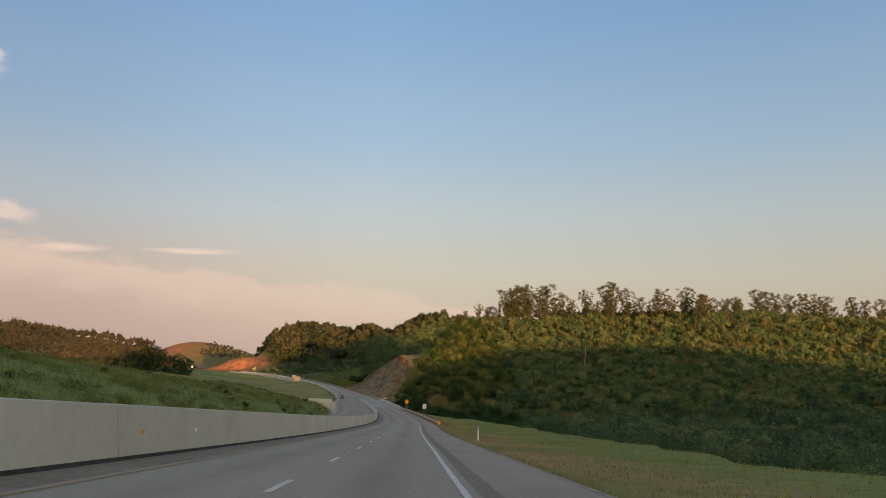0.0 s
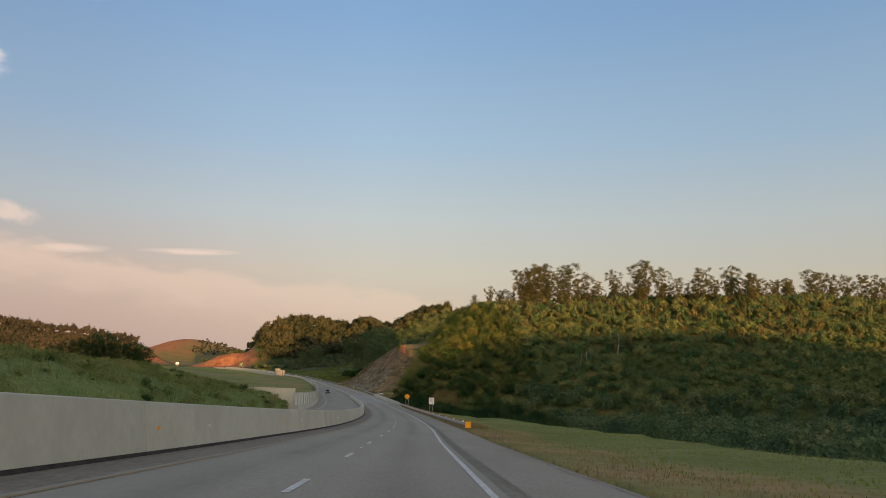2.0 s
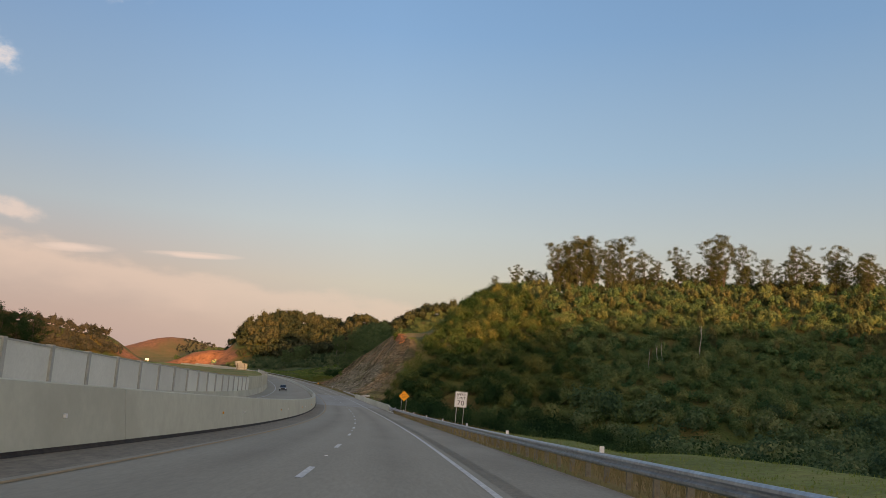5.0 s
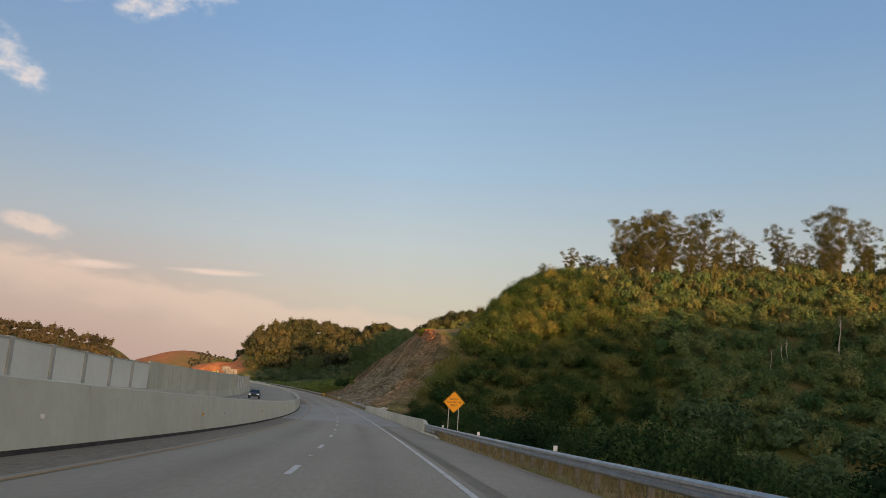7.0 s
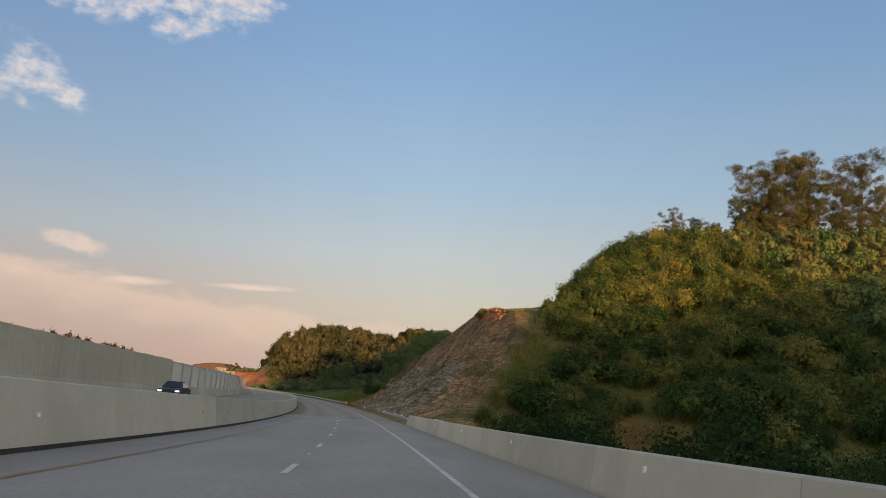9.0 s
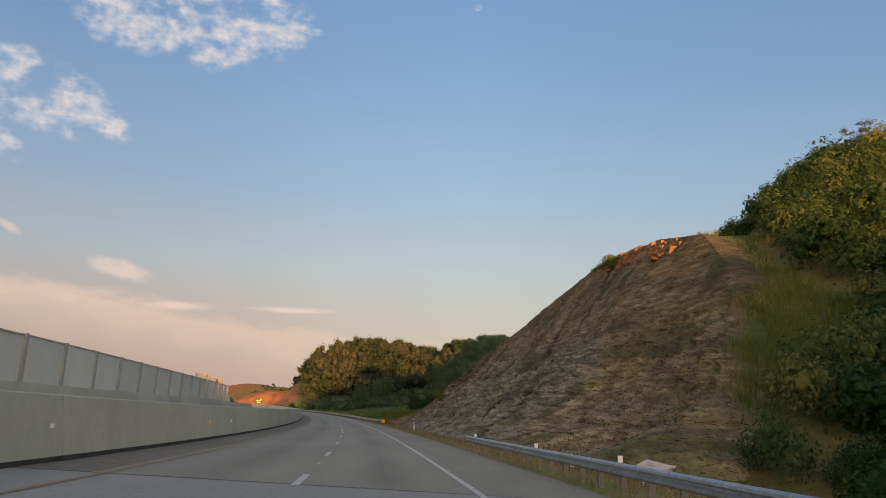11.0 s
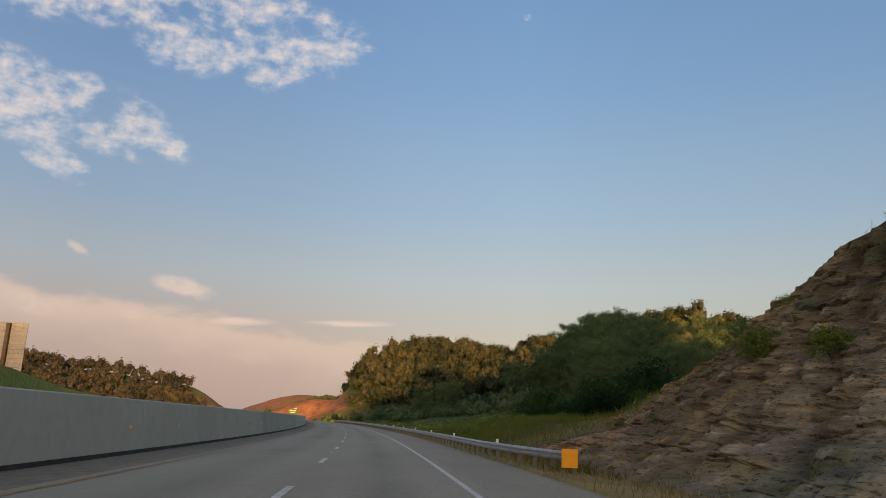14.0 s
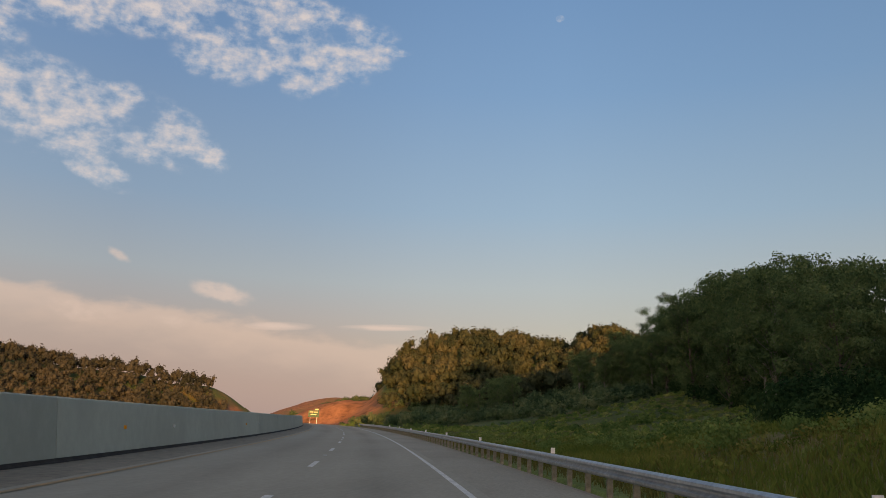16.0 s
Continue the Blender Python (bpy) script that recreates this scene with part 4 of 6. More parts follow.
M_GROOVE = surface("worn_groove_asphalt", [(0.3, (0.218, 0.198, 0.142)), (0.7, (0.274, 0.249, 0.180))], 0.4, fine=8.0, rough=0.95, bump=0.2)
tagged(new("rumble_strip", rumble_strip(S0, DECK0 - 2)), "dark band of milled grooves beside the white edge line", "rumble strip", kind="stuff")


def road_studs():
    bm = box(bmesh.new(), -0.05, 0.05, -0.04, 0.04, 0.0, 0.018, 0.006)
    first = tagged(part("road_stud", bm, M_SIGNW), "small pale raised reflector stud between the lane dashes", "road stud", "road studs")
    for k in range(-1, 30):
        s = 24.38 * k + 7.6 + float(np.interp(24.38 * k, DASH_AT, DASH_PHASE))
        if k == -1:
            first.matrix_basis = place(s, DASH, 0.004)
        else:
            copy_thing(first, place(s, DASH, 0.004))


# the dashes stand 12.19 m apart, a little off here and there
DASH_AT, DASH_PHASE = [15, 30, 149, 292, 406, 462, 496, 549, 609], [2.8, 1.6, 2.7, 5.9, 4.25, 4.5, 2.0, 1.0, -0.9]
build_markings()
road_studs()


# ---- concrete barriers and walls ----
def build_median():
    thing = tagged(new("median_barrier"), "tall grey concrete median barrier in cast sections", "barrier")
    rng = random.Random(4)
    joints = [-60, -14, 23, 60, 97, 142, 170, 206, 241, 278, 332.3, 370, 408.1, 421.8, 458, 495, 541, 568, 605, 641, 687, 724, 760, 806, 850, 900]
    for s, following in zip(joints, joints[1:]):
        length = following - s
        step_up = 0.012 * rng.uniform(-1, 1)

        def prof(q):
            t = 1.50 + step_up + 0.06 * math.sin(q / 37.0)
            back = opposite(q) - 0.1
            return [(L_FACE - 0.02, -0.1), (L_FACE - 0.02, 0.02), (L_FACE - 0.05, 0.10), (L_FACE - 0.22, t - 0.03), (L_FACE - 0.26, t), (L_FACE - 0.56, t), (L_FACE - 0.60, t - 0.03), (L_FACE - 0.80, back)]
        part("section", strip("section", s, s + length - 0.03, prof, M_CONC, 3.05, closed=True, caps=True), parent=thing)
    return thing


build_median()


def build_bridge_barrier():
    thing = tagged(new("bridge_barrier"), "low light concrete bridge barrier beside the outer shoulder", "barrier")
    s = 321.0
    while s < 411:
        e = min(s + 9.0, 411)

        def prof(q):
            t = 1.0 - 0.38 * float(sm(409.0, 411, q)) - 0.3 * float(sm(323, 321, q))
            return [(5.0, -0.2), (5.0, 0.06), (5.11, t - 0.03), (5.14, t), (5.39, t), (5.42, t - 0.03), (5.5, -0.3)]
        part("section", strip("section", s, e - 0.015, prof, M_CONC, 1.5, closed=True, caps=True), parent=thing)
        s = e
    return thing


build_bridge_barrier()


def wall_top(s):
    return np.interp(s, [140, 190, 230, 265, 320, 420, 455, 540], [3.15, 3.25, 3.55, 3.70, 3.85, 4.45, 4.60, 4.45])


def wall_foot(s):
    return np.interp(s, [140, 230, 265, 420, 520, 540], [1.0, 1.35, 1.5, 2.0, 2.15, 2.1])


WALL_L = -19.7


def build_panel_wall():
    thing = tagged(new("panel_wall"), "tall noise wall of grey concrete panels between concrete posts", "wall")
    low = tagged(new("far_barrier"), "concrete barrier along the far side of the opposite carriageway", "barrier")
    s = 219.0
    while s < 533:
        e = s + 6.4
        part("section", strip("section", s, e - 0.012, lambda q: [(WALL_L + 0.45, opposite(q) - 0.2), (WALL_L + 0.25, wall_foot(q)), (WALL_L - 0.1, wall_foot(q)), (WALL_L - 0.2, -2.0)], M_CONC, 3.2, closed=True, caps=True), parent=low)
        t = float(wall_top(s + 3))
        if 331 < s < 411:
            # over the bridge the wall is plain, with slim ribs
            part("parapet", strip("parapet", s + 0.01, e - 0.01, lambda q: [(WALL_L + 0.16, wall_foot(q) + 0.004), (WALL_L + 0.12, t + 0.3), (WALL_L - 0.12, t + 0.3), (WALL_L - 0.16, wall_foot(q) + 0.004)], M_CONC, 3.0, closed=True, caps=True), parent=thing)
            for k in range(4):
                q0 = s + 0.75 + 1.6 * k
                part("rib", strip("rib", q0, q0 + 0.16, lambda q: [(WALL_L + 0.175, wall_foot(q) + 0.01), (WALL_L + 0.135, t + 0.28), (WALL_L + 0.10, t + 0.28), (WALL_L + 0.10, wall_foot(q) + 0.01)], M_CONC, 1.0, closed=True, caps=True), parent=thing)
            s = e
            continue
        part("panel", strip("panel", s + 0.2, e - 0.2, lambda q: [(WALL_L + 0.07, wall_foot(q) + 0.004), (WALL_L + 0.07, t), (WALL_L - 0.07, t), (WALL_L - 0.07, wall_foot(q) + 0.004)], M_PANEL, 3.0, closed=True, caps=True), parent=thing)
        part("cap", strip("cap", s + 0.18, e - 0.18, [(WALL_L + 0.12, t), (WALL_L + 0.12, t + 0.1), (WALL_L - 0.12, t + 0.1), (WALL_L - 0.12, t)], M_POSTC, 3.0, closed=True, caps=True), parent=thing)
        t = max(t, float(wall_top(s - 3))) + 0.14
        part("post", strip("post", s - 0.22, s + 0.18, [(WALL_L + 0.2, float(wall_foot(s)) + 0.004), (WALL_L + 0.2, t), (WALL_L - 0.2, t), (WALL_L - 0.2, float(wall_foot(s)) + 0.004)], M_POSTC, 1.0, closed=True, caps=True), parent=thing)
        s = e
    # the wing wall that holds the end of the grass bank
    wing = []
    for l in np.linspace(WALL_L + 0.2, -30, 8):
        for z in (0.0, float(4.3 - 0.0 * l)):
            wing += [tuple(on(219.0 + 0.45 * (-l - 19.5), l, z)), tuple(on(219.35 + 0.45 * (-l - 19.5), l, z))]
    fc = []
    for k in range(7):
        a, b = 4 * k, 4 * k + 4
        fc += [(a, a + 2, b + 2, b), (a + 1, b + 1, b + 3, a + 3), (a + 2, a + 3, b + 3, b + 2)]
    fc += [(0, 1, 3, 2), (28, 30, 31, 29)]
    part("wing", mesh_from("wing", wing, fc, M_CONC), parent=low)
    # the wall steps down where it ends
    part("panel", strip("panel", s + 0.02, s + 6.0, [(WALL_L + 0.07, 1.5), (WALL_L + 0.07, 3.05), (WALL_L - 0.07, 3.05), (WALL_L - 0.07, 1.5)], M_PANEL, 3.0, closed=True, caps=True), parent=thing)
    t = float(wall_top(s)) + 0.14
    part("post", strip("post", s - 0.22, s + 0.0, [(WALL_L + 0.2, 1.4), (WALL_L + 0.2, t), (WALL_L - 0.2, t), (WALL_L - 0.2, 1.4)], M_POSTC, 1.0, closed=True, caps=True), parent=thing)
    part("section", strip("section", 533.0 + 0.4, 900, lambda q: [(WALL_L + 0.45, opposite(q) - 0.2), (WALL_L + 0.25, opposite(q) + 0.9), (WALL_L - 0.1, opposite(q) + 0.9), (WALL_L - 0.2, -2.0)], M_CONC, 3.2, closed=True, caps=True), parent=low)


build_panel_wall()


# ---- guard rails ----
def w_beam(l, z):
    """Section of the corrugated rail, its face towards the road."""
    return [(l, z + 0.155), (l - 0.03, z + 0.15), (l - 0.075, z + 0.11), (l - 0.08, z + 0.06), (l - 0.01, z + 0.015), (l - 0.01, z - 0.015), (l - 0.08, z - 0.06), (l - 0.075, z - 0.11), (l - 0.03, z - 0.15), (l, z - 0.155),
            (l + 0.012, z - 0.15), (l + 0.0, z - 0.02), (l + 0.0, z + 0.02), (l + 0.012, z + 0.15)]


def post_mesh():
    bm = bmesh.new()
    box(bm, -0.07, 0.07, -0.045, 0.045, -0.5, 0.60, 0.012)
    me = bpy.data.meshes.new("post")
    bm.to_mesh(me)
    bm.free()
    me.materials.append(M_POST)
    return me


def block_mesh():
    bm = bmesh.new()
    box(bm, -0.08, 0.08, -0.05, 0.05, -0.17, 0.12, 0.012)
    me = bpy.data.meshes.new("block")
    bm.to_mesh(me)
    bm.free()
    me.materials.append(M_POST)
    return me


def guard_rail(s0, s1, l, label, flare=0.0, z=0.56):
    thing = tagged(new("guard_rail"), label, "guard rail", "guard rails beside the shoulder")
    pm, bk = post_mesh(), block_mesh()
    side = lambda q: l + flare * float(np.clip((s0 + 14 - q) / 14, 0, 1)) ** 2
    s = s0
    while s < s1:
        e = min(s + 7.62, s1)
        part("rail", strip("rail", s, e + 0.1, lambda q: w_beam(side(q), z), M_STEEL, 1.9, closed=True, smooth=False), parent=thing)
        s = e
    s = s0 + 0.1
    while s < s1:
        part("post", pm, parent=thing, m=place(s, side(s) + 0.28, -0.05))
        part("block", bk, parent=thing, m=place(s, side(s) + 0.11, z))
        s += 1.905
    return thing


guard_rail(154.2, 321.6, 5.25, "long galvanised corrugated guard rail on wooden posts before the bridge", 0.25)
guard_rail(410.6, 449.5, 5.45, "short galvanised corrugated guard rail after the bridge barrier", 0.0)
guard_rail(539.3, 760, 5.02, "long galvanised corrugated guard rail on wooden posts over a grassy slope", 1.18)


def bridge_end():
    """The doubled beam and the low kerb that lead on to the bridge barrier."""
    beam = tagged(new("transition_rail"), "doubled corrugated steel beam where the guard rail meets the bridge barrier", "guard rail")
    part("rail", strip("rail", 314.5, 321.7, lambda q: w_beam(5.25, 0.30), M_STEEL, 1.2, closed=True), parent=beam)
    for q in (315.2, 316.6, 318.0, 319.4, 320.6):
        part("block", block_mesh(), parent=beam, m=place(q, 5.36, 0.30))
        part("post", post_mesh(), parent=beam, m=place(q, 5.53, -0.05))
    kerb = strip("kerb", 310.0, 322.0, lambda q: [(4.90, -0.1), (4.92, 0.10 * float(sm(309.5, 313, q))), (5.08, 0.12 * float(sm(309.5, 313, q))), (5.12, -0.15)], M_CONC, 1.0, closed=True, caps=True)
    tagged(new("kerb", kerb), "low concrete kerb before the bridge barrier", "kerb", kind="structure")
    bm = box(bmesh.new(), -0.05, 0.02, -0.05, 0.05, -0.06, 0.06, 0.006)
    first = tagged(part("barrier_reflector", bm, M_SIGNW), "small white reflector on the bridge barrier face", "reflector", "reflectors on the bridge barrier")
    for k in range(6):
        m = place(330.5 + 14.0 * k, 5.08, 0.70)
        if k:
            copy_thing(first, m)
        else:
            first.matrix_basis = m


bridge_end()


def end_marker(s, l):
    thing = tagged(new("end_marker"), "square amber reflective marker on the guard rail's blunt end", "marker", "guard rail end markers")
    bm = box(bmesh.new(), -0.27, 0.27, -0.02, 0.0, -0.3, 0.3, 0.008)
    part("plate", bm, M_AMBER, thing)
    bm = box(bmesh.new(), -0.22, 0.22, 0.0, 0.16, -0.22, 0.2, 0.03)
    part("end_terminal", bm, M_STEEL, thing)
    thing.matrix_basis = place(s, l, 0.5)
    return thing


end_marker(154.0, 5.5)
end_marker(539.0, 6.2)


def rail_reflectors():
    bm = box(bmesh.new(), -0.06, 0.06, -0.012, 0.012, 0, 0.16, 0.004)
    first = tagged(part("reflector", bm, M_SIGNW), "small white reflector tab on top of the guard rail", "reflector", "reflectors on the rails")
    spots = [(157.6, 5.25, 0.72)] + [(157.6 + 15.24 * k, 5.25, 0.72) for k in range(1, 11)] + [(421.5, 5.45, 0.72), (431, 5.45, 0.72), (446, 5.45, 0.72)] + [(548 + 15.24 * k, 5.05 + (0.18 if k == 0 else 0.0), 0.72) for k in range(13)]
    first.matrix_basis = place(*spots[0])
    for q in spots[1:]:
        copy_thing(first, place(*q))


rail_reflectors()


def wall_reflectors():
    for mat, side, lab in ((M_AMBER, 0, "small amber reflector bracketed to the concrete barrier face"), (M_SIGNW, 1, "small white reflector bracketed to the concrete barrier face")):
        bm = box(bmesh.new(), -0.05, 0.02, -0.045, 0.045, -0.05, 0.05, 0.006)
        first = tagged(part("barrier_reflector", bm, mat), lab, "reflector", "reflectors on the barrier")
        spots = [25 + 12.19 * 2 * k + 6 * side for k in range(26)]
        first.matrix_basis = place(spots[0], L_FACE - 0.09, 0.75)
        for q in spots[1:]:
            copy_thing(first, place(q, L_FACE - 0.09, 0.75))


wall_reflectors()


def delineator(s, l, h=1.2):
    thing = tagged(new("delineator_post"), "slim white plastic delineator post standing in the verge", "post", "delineator posts")
    bm = bmesh.new()
    bmesh.ops.create_cone(bm, cap_ends=True, segments=14, radius1=0.06, radius2=0.055, depth=h, matrix=Matrix.Translation((0, 0, h / 2 - 0.05)))
    part("tube", bm, M_SIGNW, thing)
    bm = bmesh.new()
    bmesh.ops.create_cone(bm, cap_ends=False, segments=14, radius1=0.0605, radius2=0.059, depth=0.12, matrix=Matrix.Translation((0, 0, h - 0.2)))
    part("band", bm, M_SIGNBACK, thing, "silver reflective band")
    thing.matrix_basis = place(s, l, -0.05)
    return thing


delineator(68, 6.3)
delineator(492, 6.1)


# ---- signs ----
def text_mesh(word, size, mat, name="lettering"):
    cu = bpy.data.curves.new(name, "FONT")
    cu.body, cu.size, cu.align_x, cu.align_y, cu.extrude, cu.space_character = word, size, "CENTER", "CENTER", 0.002, 1.12
    ob = bpy.data.objects.new(name, cu)
    scene.collection.objects.link(ob)
    me = bpy.data.meshes.new_from_object(ob.evaluated_get(bpy.context.evaluated_depsgraph_get()))
    bpy.data.objects.remove(ob)
    me.transform(Matrix.Rotation(radians(90), 4, "X"))
    me.materials.clear()
    me.materials.append(mat)
    return me


def rounded(bm, w, h, y0, y1, r):
    """An upright plate with rounded corners, in the x-z plane."""
    pts = []
    for cx, cz, a0 in ((w / 2 - r, h / 2 - r, 0), (-w / 2 + r, h / 2 - r, 90), (-w / 2 + r, -h / 2 + r, 180), (w / 2 - r, -h / 2 + r, 270)):
        for k in range(5):
            a = radians(a0 + 22.5 * k)
            pts.append((cx + r * math.cos(a), cz + r * math.sin(a)))
    a = [bm.verts.new((x, y0, z)) for x, z in pts]
    b = [bm.verts.new((x, y1, z)) for x, z in pts]
    bm.faces.new(a)
    bm.faces.new(list(reversed(b)))
    n = len(pts)
    for i in range(n):
        bm.faces.new((a[i], b[i], b[(i + 1) % n], a[(i + 1) % n]))
    bmesh.ops.recalc_face_normals(bm, faces=bm.faces)
    return bm


def frame_ring(bm, w, h, r, t, y):
    """A flat border ring."""
    rings = []
    for d in (0, t):
        ring = []
        ww, hh, rr = w - 2 * d, h - 2 * d, max(r - d, 0.01)
        for cx, cz, a0 in ((ww / 2 - rr, hh / 2 - rr, 0), (-ww / 2 + rr, hh / 2 - rr, 90), (-ww / 2 + rr, -hh / 2 + rr, 180), (ww / 2 - rr, -hh / 2 + rr, 270)):
            for k in range(5):
                a = radians(a0 + 22.5 * k)
                ring.append(bm.verts.new((cx + rr * math.cos(a), y, cz + rr * math.sin(a))))
        rings.append(ring)
    n = len(rings[0])
    for i in range(n):
        bm.faces.new((rings[0][i], rings[0][(i + 1) % n], rings[1][(i + 1) % n], rings[1][i]))
    return bm


def speed_sign(s, l):
    thing = tagged(new("speed_limit_sign"), "white speed limit sign with black lettering on two steel posts", "road sign")
    W, Hh, ZC = 1.22, 1.52, 2.65
    part("plate", rounded(bmesh.new(), W, Hh, 0.0, 0.012, 0.06), M_SIGNW, thing, m=pose(0, 0, ZC))
    part("border", frame_ring(bmesh.new(), W - 0.05, Hh - 0.05, 0.05, 0.022, -0.004), M_BLACK, thing, m=pose(0, 0, ZC))
    for word, size, z in (("SPEED", 0.33, 0.46), ("LIMIT", 0.33, 0.13), ("70", 0.66, -0.36)):
        part("lettering", text_mesh(word, size, M_BLACK), parent=thing, m=pose(0, -0.005, ZC + z))
    for x in (-0.36, 0.36):
        part("post", box(bmesh.new(), x - 0.03, x + 0.03, 0.014, 0.07, -1.0, ZC + Hh / 2 - 0.05, 0.006), M_RAILPOST, thing)
    thing.matrix_basis = place(s, l, 0.0, -3) @ Matrix.Rotation(radians(2.5), 4, "Y")
    return thing


def warning_sign(s, l):
    thing = tagged(new("warning_sign"), "orange diamond warning sign on two steel posts beside the guard rail", "road sign")
    side, ZC = 1.35, 2.65
    turn = pose(0, 0, ZC, 0, 45, 0)
    part("plate", rounded(bmesh.new(), side, side, 0.0, 0.012, 0.07), M_ORANGE, thing, m=turn)
    part("border", frame_ring(bmesh.new(), side - 0.05, side - 0.05, 0.05, 0.022, -0.004), M_BLACK, thing, m=turn)
    for word, size, z in (("BRIDGE", 0.2, 0.26), ("ICES BEFORE", 0.2, 0.0), ("ROAD", 0.2, -0.26)):
        part("lettering", text_mesh(word, size, M_BLACK), parent=thing, m=pose(0, -0.005, ZC + z))
    for x in (-0.43, 0.43):
        part("post", box(bmesh.new(), x - 0.035, x + 0.035, 0.014, 0.07, -1.5, ZC + 0.4, 0.006), M_RAILPOST, thing)
    thing.matrix_basis = place(s, l, 0.0, -3)
    return thing


speed_sign(262.5, 8.3)
warning_sign(327, 8.2)


def big_sign(s, l):
    thing = tagged(new("guide_sign"), "large guide sign seen from its bare ribbed aluminium back", "road sign")
    for x0, x1, z0, z1 in ((-2.0, 2.8, 1.95, 6.75), (-2.8, 0.3, 5.9, 7.65)):
        z = z0
        while z < z1 - 0.01:
            part("plank", box(bmesh.new(), x0, x1, 0.0 if z1 < 7 else 0.06, 0.05 if z1 < 7 else 0.11, z, min(z + 0.3, z1) - 0.012, 0.008), M_SIGNBACK, thing)
            z += 0.3
    for x in (-1.55, 1.6):
        part("post", box(bmesh.new(), x - 0.12, x + 0.12, -0.26, -0.005, -3.0, 6.65, 0.02), M_DARKPOST, thing, "dark steel post")
    for x in (-2.4, -0.4):
        part("bracket", box(bmesh.new(), x - 0.05, x + 0.05, -0.06, -0.004, 5.6, 7.5, 0.01), M_DARKPOST, thing)
    thing.matrix_basis = place(s, l, -0.4, -4)
    return thing


big_sign(568, -26)


def green_sign(s, l):
    thing = tagged(new("exit_sign"), "green guide sign with pale yellow legend bars catching the sun", "road sign")
    green = surface("green_sign_sheeting", [(0.3, (0.006, 0.05, 0.02)), (0.7, (0.010, 0.065, 0.026))], 2.0, rough=0.4)
    gold = surface("pale_legend_sheeting", [(0.3, (0.45, 0.42, 0.2)), (0.7, (0.52, 0.48, 0.24))], 2.0, rough=0.4)
    part("plate", rounded(bmesh.new(), 4.2, 2.6, 0.0, 0.05, 0.15), green, thing, m=pose(0, 0, 3.6))
    part("tab", rounded(bmesh.new(), 1.9, 0.8, 0.0, 0.05, 0.1), green, thing, m=pose(1.1, 0, 5.35))
    for x0, x1, z in ((-1.7, -0.2, 4.3), (0.1, 1.5, 4.3), (-1.2, 1.0, 3.4), (0.4, 1.8, 5.3)):
        part("legend_bar", box(bmesh.new(), x0, x1, -0.01, -0.003, z - 0.2, z + 0.2), gold, thing)
    for x in (-1.3, 1.3):
        part("post", box(bmesh.new(), x - 0.08, x + 0.08, 0.055, 0.25, -2.0, 4.8, 0.01), M_RAILPOST, thing)
    thing.matrix_basis = place(s, l, 0.3, 0)
    return thing


green_sign(908, 9.2)


# ---- plants ----
def leaf_cards(rng, centres, size, facing=None):
    """Four-cornered leaves at the centres, roughly facing out of the crown. Returns corners (n, 4, 3)."""
    n = len(centres)
    out = rng.normal(size=(n, 3))
    if facing is not None:
        out = facing + 0.30 * out + (0, 0, 0.2)
    a = np.cross(out, rng.normal(size=(n, 3)))
    a /= np.linalg.norm(a, axis=1)[:, None] + 1e-9
    b = np.cross(out, a)
    b /= np.linalg.norm(b, axis=1)[:, None] + 1e-9
    w = size * rng.uniform(0.6, 1.3, n)[:, None]
    a, b = a * w * 0.5, b * w * 0.36
    return np.stack([centres - a, centres + b, centres + a, centres - b], 1)


def crown_lobes(rng, lobes):
    """Centres and radii of a crown's lobes, in a unit crown."""
    c = rng.normal(size=(lobes, 3))
    c /= np.linalg.norm(c, axis=1)[:, None]
    c[:, 2] = np.abs(c[:, 2]) * 0.9 - 0.25
    c *= rng.uniform(0.35, 0.75, (lobes, 1))
    return c, rng.uniform(0.28, 0.5, lobes)


def lobe_points(rng, n, c, r, hollow):
    """Points on the lobes' skins, and the ways out of them."""
    k = rng.integers(0, len(r), n)
    d = rng.normal(size=(n, 3))
    d /= np.linalg.norm(d, axis=1)[:, None]
    return c[k] + d * (r[k] * rng.uniform(hollow, 1.2, n))[:, None], d


def crown_points(rng, n, lobes, rx, rz, hollow=0.55):
    """Points in a lumpy crown: lobes on an oval, denser towards their skins."""
    p, d = lobe_points(rng, n, *crown_lobes(rng, lobes), hollow)
    return p * (rx, rx, rz), d


def solid_lobe():
    """Corners and triangles of a twenty-sided lump."""
    bm = bmesh.new()
    bmesh.ops.create_icosphere(bm, subdivisions=1, radius=1.0)
    bm.verts.ensure_lookup_table()
    v = np.array([q.co for q in bm.verts])
    f = np.array([[q.index for q in t.verts] for t in bm.faces])
    bm.free()
    return v, f


LOBE_V, LOBE_F = solid_lobe()


def cards_mesh(name, cards, mat):
    v = cards.reshape(-1, 3)
    return mesh_from(name, v, np.arange(len(v)).reshape(-1, 4), mat)


